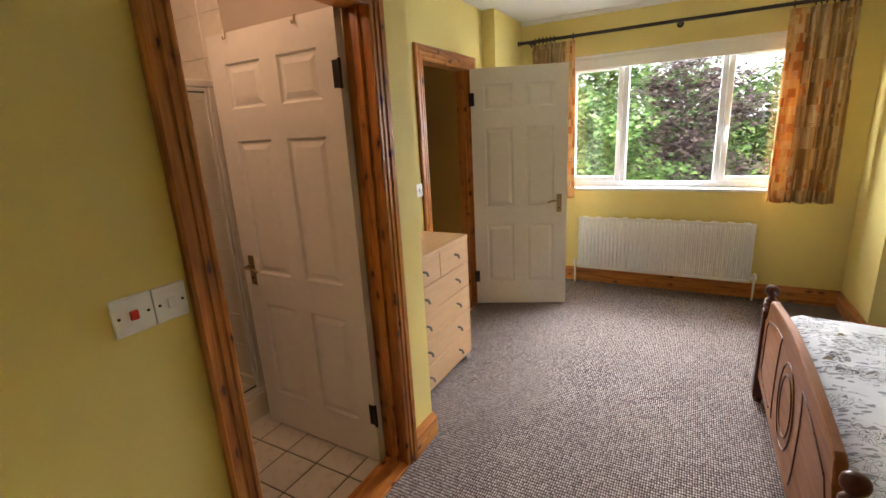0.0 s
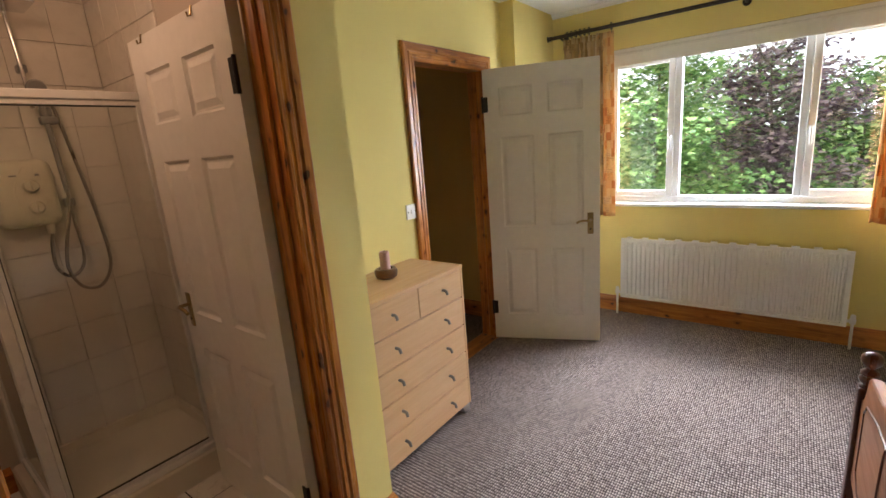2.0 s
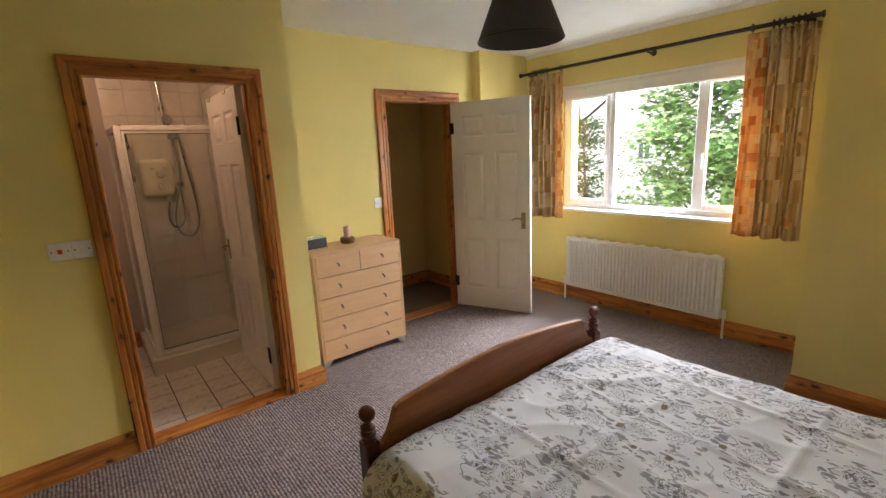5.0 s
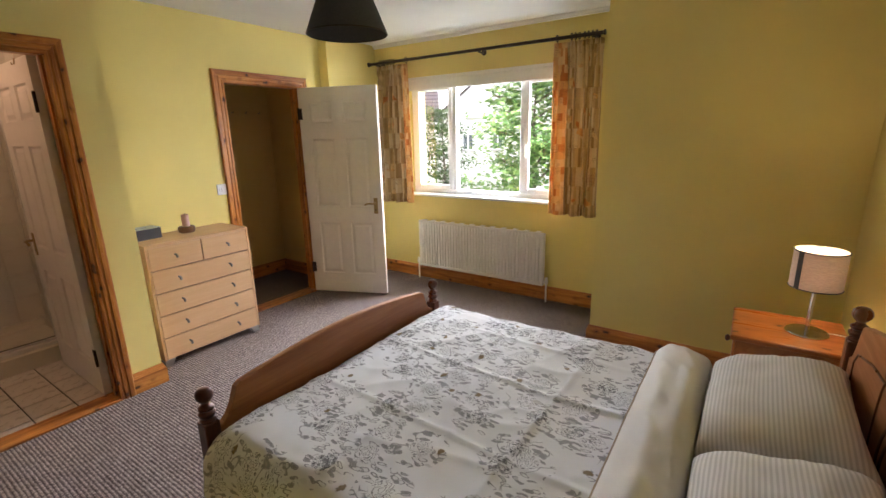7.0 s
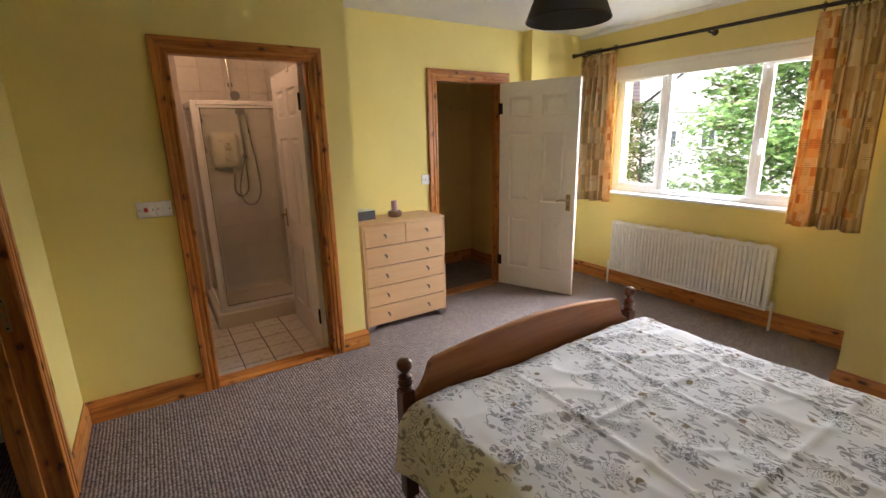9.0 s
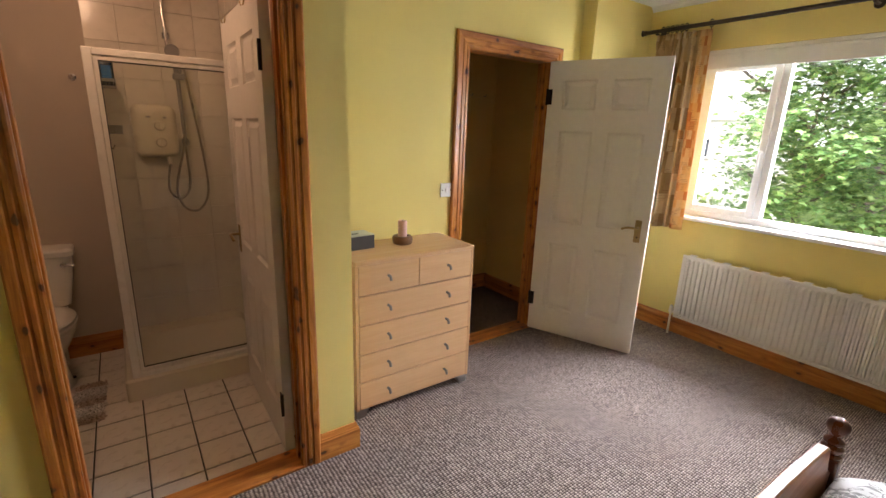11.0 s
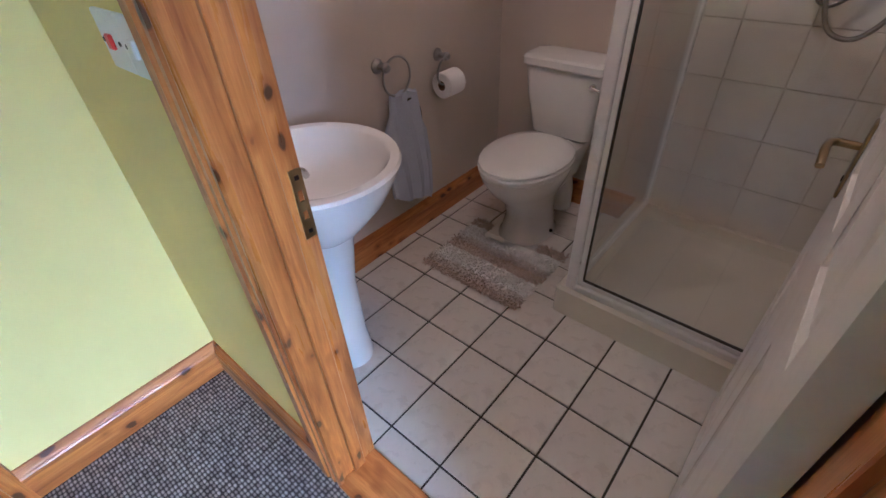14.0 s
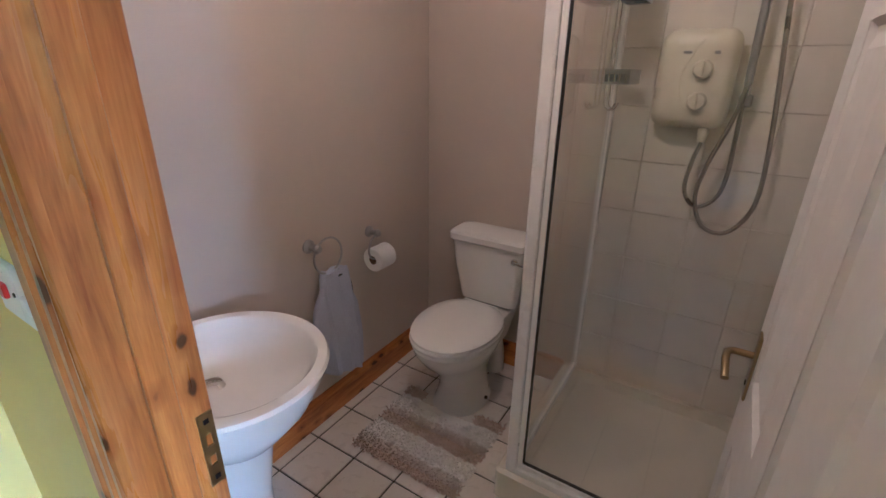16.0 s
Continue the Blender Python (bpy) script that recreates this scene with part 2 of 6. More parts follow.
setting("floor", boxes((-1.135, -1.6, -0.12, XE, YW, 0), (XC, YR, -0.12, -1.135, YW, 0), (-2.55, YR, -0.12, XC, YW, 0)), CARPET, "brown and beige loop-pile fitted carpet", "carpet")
bath_floor = setting("floor_shower_room", boxes((BX, 0, -0.12, -1.135, BY, -0.004)), GROUT, "cream ceramic floor tiles with dark grout", "tiled floor")
setting("ceiling", boxes((-2.95, -1.75, HC, 2.6, 4.7, HC + 0.12)), CEILING, "white painted plaster ceiling", "ceiling")
setting("wall_bath_front", boxes((XB - 0.06, YS, 0, XB, B0 - 0.03, HC), (XB - 0.06, B1 + 0.03, 0, XB, YR, HC), (XB - 0.06, B0 - 0.03, DH + 0.03, XB, B1 + 0.03, HC)), YELLOW, "yellow painted plaster wall with a doorway", "wall")
setting("wall_bath_inside", boxes((XB - 0.12, 0, 0, XB - 0.06, B0 - 0.03, HC), (XB - 0.12, B1 + 0.03, 0, XB - 0.06, BY, HC), (XB - 0.12, B0 - 0.03, DH + 0.03, XB - 0.06, B1 + 0.03, HC)), MAUVE, "mauve painted inner wall of the shower room", "wall")
setting("wall_return", boxes((XC, 1.625, 0, XB - 0.06, YR, HC), (-2.55, 1.625, 0, XC, YR, HC)), YELLOW, "yellow painted return wall beside the chest", "wall")
setting("wall_bath_north", boxes((BX, BY, 0, XB - 0.06, 1.625, HC)), MAUVE, "mauve painted end wall of the shower room", "wall")
setting("wall_bath_west", boxes((BX - 0.12, -0.12, 0, BX, 1.625, HC)), MAUVE, "mauve painted back wall of the shower room", "wall")
setting("wall_bath_south", boxes((BX, -0.06, 0, XB - 0.06, 0, HC)), MAUVE, "mauve painted side wall of the shower room", "wall")
setting("wall_chest", boxes((XC - 0.06, YR, 0, XC, C0 - 0.03, HC), (XC - 0.06, C1 + 0.03, 0, XC, YW, HC), (XC - 0.06, C0 - 0.03, DH + 0.03, XC, C1 + 0.03, HC)), YELLOW, "yellow painted wall with the closet doorway", "wall")
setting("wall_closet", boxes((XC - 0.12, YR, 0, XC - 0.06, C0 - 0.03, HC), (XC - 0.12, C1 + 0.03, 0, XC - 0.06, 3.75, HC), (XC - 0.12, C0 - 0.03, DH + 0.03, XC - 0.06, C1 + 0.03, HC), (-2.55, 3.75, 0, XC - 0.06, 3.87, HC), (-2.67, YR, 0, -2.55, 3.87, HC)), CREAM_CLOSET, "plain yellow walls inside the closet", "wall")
setting("wall_pillar", boxes((XC, 3.70, 0, -1.50, YW, HC)), YELLOW, "yellow boxed pillar in the corner", "pillar")
setting("wall_window", boxes((XC - 0.3, YW, 0, W0, 4.70, HC), (W1, YW, 0, 1.30, 4.70, HC), (W0, YW, 0, W1, 4.70, WZ0), (W0, YW, WZ1, W1, 4.70, HC)), YELLOW, "yellow painted outer wall with a wide window", "wall")
setting("wall_box", boxes((1.085, 3.71, 0, 2.58, YW, HC)), YELLOW, "yellow boxed-out wall beside the window", "wall")
setting("wall_east", boxes((XE, -0.12, 0, 2.58, 3.71, HC)), YELLOW, "yellow painted wall behind the bed head", "wall")
setting("wall_south", boxes((XB - 0.06, -0.06, 0, E0 - 0.03, YS, HC), (E1 + 0.03, -0.06, 0, XE, YS, HC), (E0 - 0.03, -0.06, DH + 0.03, E1 + 0.03, YS, HC)), YELLOW, "yellow painted wall with the entrance doorway", "wall")
setting("wall_hall", boxes((-2.8, -0.12, 0, E0 - 0.03, -0.06, HC), (E1 + 0.03, -0.12, 0, XE, -0.06, HC), (E0 - 0.03, -0.12, DH + 0.03, E1 + 0.03, -0.06, HC), (-1.25, -1.6, 0, -1.135, -0.12, HC), (1.2, -1.6, 0, 1.32, -0.12, HC), (-1.25, -1.72, 0, 1.32, -1.6, HC)), HALL, "cream painted hall walls behind the entrance", "wall")
setting("trim_coving", strip(bmesh.new(), [[(x, YW - a, HC - b) for x in (-1.50, 1.085)] for a, b in ((0, 0), (0.030, 0.0), (0.028, 0.010), (0.012, 0.022), (0.010, 0.032), (0, 0.034))], True), CEILING, "thin white coving over the window wall", "coving")

# doorway linings, architraves and thresholds
ARCH = ((0.0, 0.0), (0.0, 0.012), (0.006, 0.016), (0.016, 0.016), (0.020, 0.012), (0.026, 0.012), (0.030, 0.018), (0.042, 0.018), (0.046, 0.014), (0.052, 0.014), (0.056, 0.021), (0.080, 0.022), (0.087, 0.016), (0.087, 0.0))


def architrave(name, a0, a1, top, put, label, wide=1.12, over=0.004):
    """Fluted pine casing round three sides: jamb legs and head are mitred parts."""
    casing = thing(name, label, "architrave", kind="structure")
    legs = []
    for w, d in ARCH:
        w = wide * w - over
        legs.append(((a0 - w, 0), (a0 - w, top + w), (a1 + w, top + w), (a1 + w, 0), d))
    for nm, i, mat in (("casing_leg", 0, PINE_Z), ("casing_head", 1, None), ("casing_leg", 2, PINE_Z)):
        part(nm, strip(bmesh.new(), [[put(*g[i], g[4]), put(*g[i + 1], g[4])] for g in legs], True), mat or (PINE_Y if put(0, 0, 0)[0] == put(1, 0, 0)[0] else PINE_X), casing)
    return casing


architrave("door_frame_1", B0, B1, DH, lambda u, v, d: (XB + d, u, v), "knotty varnished pine architrave round the shower room doorway", 0.98, 0.010)
architrave("door_frame_2", C0, C1, DH, lambda u, v, d: (XC + d, u, v), "knotty varnished pine architrave round the closet doorway")
architrave("door_frame_3", E0, E1, DH, lambda u, v, d: (u, YS + d, v), "knotty varnished pine architrave round the entrance doorway")


def lining(name, label, rows, stops):
    fr = thing(name, label, "door lining", kind="structure")
    for nm, r in zip(("jamb", "jamb", "head"), rows):
        part(nm, box(bmesh.new(), *r, bevel=0.002), PINE_Z if nm == "jamb" else PINE_Y, fr)
    for r in stops:
        part("door_stop", box(bmesh.new(), *r, bevel=0.002), PINE_Z, fr)
    return fr


lin1 = lining("door_lining_1", "varnished pine door lining with a latch plate", ((XB - 0.122, B0 - 0.03, 0, XB, B0, DH), (XB - 0.122, B1, 0, XB, B1 + 0.03, DH), (XB - 0.122, B0 - 0.03, DH, XB, B1 + 0.03, DH + 0.03)),
       ((XB - 0.076, B0, 0.012, XB - 0.040, B0 + 0.012, DH), (XB - 0.076, B1 - 0.012, 0.012, XB - 0.040, B1, DH)))
lining("door_lining_2", "varnished pine closet door lining", ((XC - 0.122, C0 - 0.03, 0, XC, C0, DH), (XC - 0.122, C1, 0, XC, C1 + 0.03, DH), (XC - 0.122, C0 - 0.03, DH, XC, C1 + 0.03, DH + 0.03)),
       ((XC - 0.085, C0, 0.012, XC - 0.048, C0 + 0.012, DH), (XC - 0.085, C1 - 0.012, 0.012, XC - 0.048, C1, DH)))
lin3 = lining("door_lining_3", "varnished pine entrance door lining with a latch plate", ((E0 - 0.03, -0.122, 0, E0, YS, DH), (E1, -0.122, 0, E1 + 0.03, YS, DH), (E0 - 0.03, -0.122, DH, E1 + 0.03, YS, DH + 0.03)),
       ((E0, -0.085, 0.0, E0 + 0.012, -0.048, DH),))


def latch_plate(parent, put):
    bm = bmesh.new()
    for u0, v0, u1, v1 in ((-0.012, -0.07, -0.005, 0.07), (0.005, -0.07, 0.012, 0.07), (-0.005, -0.07, 0.005, -0.03), (-0.005, 0.03, 0.005, 0.07), (-0.005, -0.012, 0.005, 0.008)):
        a, b = put(u0, v0, 0.0), put(u1, v1, 0.0025)
        box(bm, *(min(p, q) for p, q in zip(a, b)), *(max(p, q) for p, q in zip(a, b)))
    part("latch_plate", bm, BRASS, parent, "worn brass latch plate")
    bm = bmesh.new()
    for v in (-0.055, 0.055):
        a, b = put(-0.004, v - 0.004, 0.0025), put(0.004, v + 0.004, 0.004)
        box(bm, *(min(p, q) for p, q in zip(a, b)), *(max(p, q) for p, q in zip(a, b)))
    part("screw", bm, BLACK_IRON, parent)


latch_plate(lin1, lambda u, v, d: (XB - 0.108 + u, B0 + d, 0.880 + v))
latch_plate(lin3, lambda u, v, d: (E0 + d, -0.024 + u, 0.885 + v))
setting("trim_threshold_bath", box(bmesh.new(), XB - 0.122, B0, 0, XB + 0.018, B1, 0.014, 0.005, 2), PINE_Y, "varnished pine threshold board", "threshold")
setting("trim_threshold_closet", box(bmesh.new(), XC - 0.122, C0, 0, XC + 0.018, C1, 0.014, 0.005, 2), PINE_Y, "varnished pine threshold board", "threshold")

# skirting boards
SKIRT = ((0.0, 0.0), (0.019, 0.0), (0.019, 0.098), (0.016, 0.103), (0.016, 0.108), (0.013, 0.112), (0.008, 0.125), (0.006, 0.132), (0.0, 0.132))


def skirting(x0, y0, x1, y1, nx, ny, e0=0, e1=0, scale=1.0):
    """A run from one end to the other; e: +1 outer corner, -1 inner corner, 0 square end."""
    L = math.hypot(x1 - x0, y1 - y0)
    ux, uy = (x1 - x0) / L, (y1 - y0) / L
    lines = []
    for d, z in SKIRT:
        lines.append([(x0 - ux * d * e0 + nx * d, y0 - uy * d * e0 + ny * d, z * scale), (x1 + ux * d * e1 + nx * d, y1 + uy * d * e1 + ny * d, z * scale)])
    setting("baseboard", strip(bmesh.new(), lines, True), PINE_X if abs(ux) > 0.5 else PINE_Y, "varnished pine skirting board", "skirting board")


skirting(XB, YS, XB, B0 - 0.071, 1, 0, -1, 0)
skirting(XB, B1 + 0.071, XB, YR, 1, 0, 0, 1)
skirting(XB, YR, XC, YR, 0, 1, 1, -1)
skirting(XC, YR, XC, C0 - 0.093, 1, 0, -1, 0)
skirting(XC, C1 + 0.093, XC, 3.70, 1, 0, 0, -1)
skirting(XC, 3.70, -1.50, 3.70, 0, -1, -1, 1)
skirting(-1.50, 3.70, -1.50, YW, 1, 0, 1, -1)
skirting(-1.50, YW, 1.085, YW, 0, -1, -1, -1)
skirting(1.085, YW, 1.085, 3.71, -1, 0, -1, 1)
skirting(1.085, 3.71, XE, 3.71, 0, -1, 1, -1)
skirting(XE, YS, XE, 3.71, -1, 0, -1, -1)
skirting(XB, YS, E0 - 0.093, YS, 0, 1, -1, 0)
skirting(E1 + 0.093, YS, XE, YS, 0, 1, 0, -1)
skirting(BX, 0, XB - 0.12, 0, 0, 1, -1, -1)
skirting(BX, 0, BX, 0.80, 1, 0, -1, 0)
skirting(-2.55, YR, -2.55, 3.75, 1, 0, -1, -1)
skirting(-2.55, 3.75, XC - 0.12, 3.75, 0, -1, -1, -1)

# ---- doors ----


def panel_door(name, width, height, m, label, handle_side, hinge_side, brass):
    """Six-panel moulded door, hinged at x = 0, leaf along +x, thickness about y = 0."""
    d = thing(name, label, "door", kind="structure")
    T, s, mid = 0.020, 0.105, 0.10
    xs = (0, s, (width - mid) / 2, (width + mid) / 2, width - s, width)
    zs = (0, 0.195, 0.705, 0.865, 1.50, 1.64, 1.83, height)
    bm = bmesh.new()
    box(bm, 0, -T, 0, s, T, height), box(bm, width - s, -T, 0, width, T, height)
    for a, b in ((0, 1), (2, 3), (4, 5), (6, 7)):
        box(bm, s, -T, zs[a], width - s, T, zs[b])
    for a, b in ((1, 2), (3, 4), (5, 6)):
        box(bm, xs[2], -T, zs[a], xs[3], T, zs[b])
    part("door_leaf", bm, WHITE_DOOR, d)
    for a, b in ((1, 2), (3, 4), (5, 6)):
        for i, j in ((1, 2), (3, 4)):
            bm = bmesh.new()
            for side in (-1, 1):
                raised(bm, xs[i], zs[a], xs[j], zs[b], 0.010, 0.0185, 0.022, lambda u, v, q, side=side: (u, side * q, v))
            part("door_panel", bm, WHITE_DOOR, d)
    hx, hz = width - 0.062, 0.885
    for side in (-1, 1):
        hd = part("door_handle", box(bmesh.new(), hx - 0.02, side * T, hz - 0.085, hx + 0.02, side * (T + 0.006), hz + 0.065, 0.004, 2) if side > 0 else box(bmesh.new(), hx - 0.02, -T - 0.006, hz - 0.085, hx + 0.02, -T, hz + 0.065, 0.004, 2), brass, d, "aged brass lever handle plate", True)
        pts = [(hx, side * (T + 0.004), hz + 0.015), (hx, side * (T + 0.040), hz + 0.015), (hx - 0.012, side * (T + 0.052), hz + 0.016), (hx - 0.05, side * (T + 0.054), hz + 0.018), (hx - 0.075, side * (T + 0.052), hz + 0.012), (hx - 0.094, side * (T + 0.050), hz + 0.002)]
        part("lever", tube(bmesh.new(), pts, 0.0075), brass, hd, "", True)
        part("keyhole", tube(bmesh.new(), [(hx, side * (T + 0.005), hz - 0.05), (hx, side * (T + 0.008), hz - 0.05)], 0.006), BLACK_IRON, hd)
    for z in (0.20, height - 0.28):
        bm = boxes((-0.004, hinge_side * T - 0.004, z, 0.030, hinge_side * T + 0.004, z + 0.10))
        tube(bm, [(-0.006, hinge_side * (T + 0.004), z - 0.004), (-0.006, hinge_side * (T + 0.004), z + 0.104)], 0.007)
        part("hinge", bm, BLACK_IRON, d, "dark metal butt hinge")
    d.matrix_world = m
    return d


# leaf of the shower room stands open into it; the closet leaf stands open into the bedroom
bath_door = panel_door("door_1", 0.762, 1.955, pose(-1.192, 1.413, 0.012, 0, 0, 179.0), "white six-panel door standing open into the shower room", 1, 1, BRASS)
panel_door("door_2", 0.762, 1.955, pose(-1.605, 3.415, 0.012, 0, 0, 22.5), "white six-panel closet door standing open into the bedroom", 1, -1, BRASS)
for x in (0.20, 0.62):
    bm = boxes((x - 0.006, -0.0225, 1.925, x + 0.006, -0.0205, 1.956), (x - 0.006, -0.0225, 1.956, x + 0.006, 0.0225, 1.958))
    tube(bm, [(x, 0.0215, 1.957), (x, 0.026, 1.93), (x, 0.036, 1.925), (x, 0.038, 1.937)], 0.003, 8)
    part("over_door_hook", bm, BRASS, bath_door, "small metal hook over the door's top")

# ---- window ----
win = thing("window_1", "white plastic triple casement window with clear panes", "window", kind="structure")
FY0, FY1, FZ0, FZ1 = 4.47, 4.535, 0.925, 2.05
M1, M2 = -0.575, 0.165
bm = boxes((W0, FY0, FZ0, W0 + 0.05, FY1, FZ1), (W1 - 0.05, FY0, FZ0, W1, FY1, FZ1), (W0 + 0.05, FY0, FZ0, W1 - 0.05, FY1, FZ0 + 0.045), (W0 + 0.05, FY0, FZ1 - 0.05, W1 - 0.05, FY1, FZ1),
           (M1 - 0.022, FY0, FZ0 + 0.045, M1 + 0.022, FY1, FZ1 - 0.05), (M2 - 0.022, FY0, FZ0 + 0.045, M2 + 0.022, FY1, FZ1 - 0.05), bevel=0.004)
wf = part("window_frame", bm, WHITE_PVC, win)
for x0, x1, hx in ((W0 + 0.05, M1 - 0.022, M1 - 0.045), (M2 + 0.022, W1 - 0.05, M2 + 0.045)):
    z0, z1 = FZ0 + 0.045, FZ1 - 0.05
    sash = part("sash", boxes((x0, FY0 - 0.012, z0, x0 + 0.045, FY0 + 0.03, z1), (x1 - 0.045, FY0 - 0.012, z0, x1, FY0 + 0.03, z1), (x0 + 0.045, FY0 - 0.012, z0, x1 - 0.045, FY0 + 0.03, z0 + 0.045), (x0 + 0.045, FY0 - 0.012, z1 - 0.045, x1 - 0.045, FY0 + 0.03, z1), bevel=0.004), WHITE_PVC, win)
    bm = box(bmesh.new(), hx - 0.011, FY0 - 0.022, 1.37, hx + 0.011, FY0 - 0.012, 1.43, 0.003)
    tube(bm, [(hx, FY0 - 0.02, 1.415), (hx, FY0 - 0.043, 1.412), (hx, FY0 - 0.046, 1.395), (hx, FY0 - 0.042, 1.31)], 0.008)
    part("window_handle", bm, WHITE_PVC, sash, "white casement handle", True)
    gp = part("pane", box(bmesh.new(), x0 + 0.04, FY0 + 0.008, z0 + 0.04, x1 - 0.04, FY0 + 0.014, z1 - 0.04), GLASS, win)
    gp.visible_shadow = False
gp = part("pane", box(bmesh.new(), M1 + 0.02, FY0 + 0.03, FZ0 + 0.04, M2 - 0.02, FY0 + 0.036, FZ1 - 0.045), GLASS, win)
gp.visible_shadow = False
part("window_sill", box(bmesh.new(), W0 + 0.001, YW - 0.025, WZ0, W1 - 0.001, FY0 + 0.01, FZ0, 0.006, 2), WHITE_PVC, win, "white painted window board")
part("outer_sill", box(bmesh.new(), W0, FY1, FZ0 - 0.05, W1, 4.74, FZ0 + 0.004), WHITE_PVC, win)
blind = thing("roller_blind", "white roller blind wound up under the window head", "blind", -0.16, 4.42, 2.02)
bm = lathe(bmesh.new(), ((0.028, -0.92), (0.03, -0.91), (0.03, 0.91), (0.028, 0.92)), 20, pose(0, 0, 0.03, 0, 90, 0))
part("roll", bm, WHITE_METAL, blind, "", True)
part("hem_bar", box(bmesh.new(), -0.915, -0.032, -0.055, 0.915, -0.022, 0.03, 0.002), WHITE_METAL, blind)
part("head_rail", box(bmesh.new(), -0.925, -0.036, 0.045, 0.925, 0.036, 0.07, 0.004), WHITE_METAL, blind)

# ---- curtains and pole ----


def curtain_fabric():
    m = Mat("printed_patchwork_cotton", 0.85, spec=0.15)
    tc = m.node("ShaderNodeTexCoord")
    uv = m.node("ShaderNodeMapping")
    m.link(tc.outputs["UV"], uv.inputs["Vector"])
    vec = uv.outputs["Vector"]
    br = m.node("ShaderNodeTexBrick", Scale=1.0, Mortar_Size=0.0, Brick_Width=0.085, Row_Height=0.062)
    br.offset, br.squash = 0.37, 0.6
    br.inputs["Color1"].default_value, br.inputs["Color2"].default_value = (0, 0, 0, 1), (1, 1, 1, 1)
    m.link(vec, br.inputs["Vector"])
    br2 = m.node("ShaderNodeTexBrick", Scale=1.0, Mortar_Size=0.0, Brick_Width=0.031, Row_Height=0.155)
    br2.offset, br2.squash = 0.5, 1.0
    br2.inputs["Color1"].default_value, br2.inputs["Color2"].default_value = (0, 0, 0, 1), (1, 1, 1, 1)
    m.link(vec, br2.inputs["Vector"])
    base = m.ramp(br.outputs["Color"], (0.0, (0.66, 0.36, 0.12)), (0.35, (0.68, 0.44, 0.19)), (0.6, (0.70, 0.48, 0.25)), (0.82, (0.60, 0.27, 0.08)), (0.97, (0.46, 0.17, 0.05)))
    over = m.ramp(br2.outputs["Color"], (0.0, (0.70, 0.56, 0.35)), (0.3, (0.56, 0.36, 0.15)), (0.62, (0.33, 0.20, 0.075)), (0.85, (0.62, 0.44, 0.24)))
    split = m.node("ShaderNodeSeparateXYZ")
    m.link(vec, split.inputs[0])
    # the flat leading edge carries the orange squares, the pleats the beige strips
    pick = m.math("SUBTRACT", m.ramp(m.noise(vec, 7.0, 1), (0.36, (0, 0, 0)), (0.38, (1, 1, 1))), m.math("GREATER_THAN", split.outputs[0], 5.0))
    c = m.mix(pick, base, over)
    wv = m.node("ShaderNodeTexWave", Scale=26.0, Distortion=0.4)
    wv.bands_direction = "Y"
    m.link(vec, wv.inputs["Vector"])
    lines = m.math("MULTIPLY", m.ramp(wv.outputs["Fac"], (0.90, (0, 0, 0)), (0.94, (1, 1, 1))), m.ramp(m.noise(vec, 9.0, 1), (0.56, (0, 0, 0)), (0.58, (1, 1, 1))))
    c = m.mix(lines, c, (0.22, 0.10, 0.04))
    m.color(c)
    m.bump(m.noise(m.coords(), 500, 2), 0.15, 0.001)
    tr = m.node("ShaderNodeBsdfTranslucent")
    m.link(c, tr.inputs["Color"])
    ad = m.node("ShaderNodeMixShader", Fac=0.22)
    m.link(m.b.outputs[0], ad.inputs[1])
    m.link(tr.outputs[0], ad.inputs[2])
    m.link(ad.outputs[0], m.nodes["Material Output"].inputs["Surface"])
    return m.m


FABRIC = curtain_fabric()


def pleated(x0, x1, flat, z0, z1, yc, pleats, seed):
    """Cloth pinched at the top into pleats; the part given by flat (from, to) hangs nearly smooth."""
    rng = random.Random(seed)
    n, rows = pleats * 14, 40
    ph = [rng.uniform(-0.7, 0.7) for _ in range(pleats + 1)]
    bm = bmesh.new()
    uvl = bm.loops.layers.uv.new("uv")
    grid, info = [], {}
    for j in range(rows + 1):
        v = j / rows
        z = z1 + (z0 - z1) * v
        line, run, last = [], 0.0, None
        for i in range(n + 1):
            u = i / n
            smooth = 1.0 if flat[0] <= u <= flat[1] else 0.0
            amp = (0.024 + 0.036 * min(1, v * 2.2)) * (1 - 0.82 * smooth) * (0.75 + 0.35 * math.sin(3.1 * u + seed))
            w = 2 * math.pi * pleats * (u + 0.010 * math.sin(5 * v + 9 * u + seed))
            y = yc - amp * math.sin(w + ph[int(u * pleats)] * 0.35 * v) - (0.018 * math.sin(2 * w) if v < 0.06 and not smooth else 0)
            x = x0 + (x1 - x0) * u + 0.014 * v * math.sin(w * 0.5 + seed) + 0.02 * (u - 0.5) * v
            zz = z + 0.006 * math.sin(w * 0.5) * v
            if last:
                run += math.hypot(x - last[0], y - last[1])
            last = (x, y)
            vert = bm.verts.new((x, y, zz))
            info[vert] = (u * 1.15 + 0.13 * seed, zz)
            line.append(vert)
        grid.append(line)
    for a, b in zip(grid, grid[1:]):
        for i in range(n):
            f = bm.faces.new((a[i], a[i + 1], b[i + 1], b[i]))
            f.smooth = True
            shift = 10.0 if flat[0] <= (i + 0.5) / n <= flat[1] else 0.0
            for lp in f.loops:
                lp[uvl].uv = (info[lp.vert][0] + shift, info[lp.vert][1])
    return bm


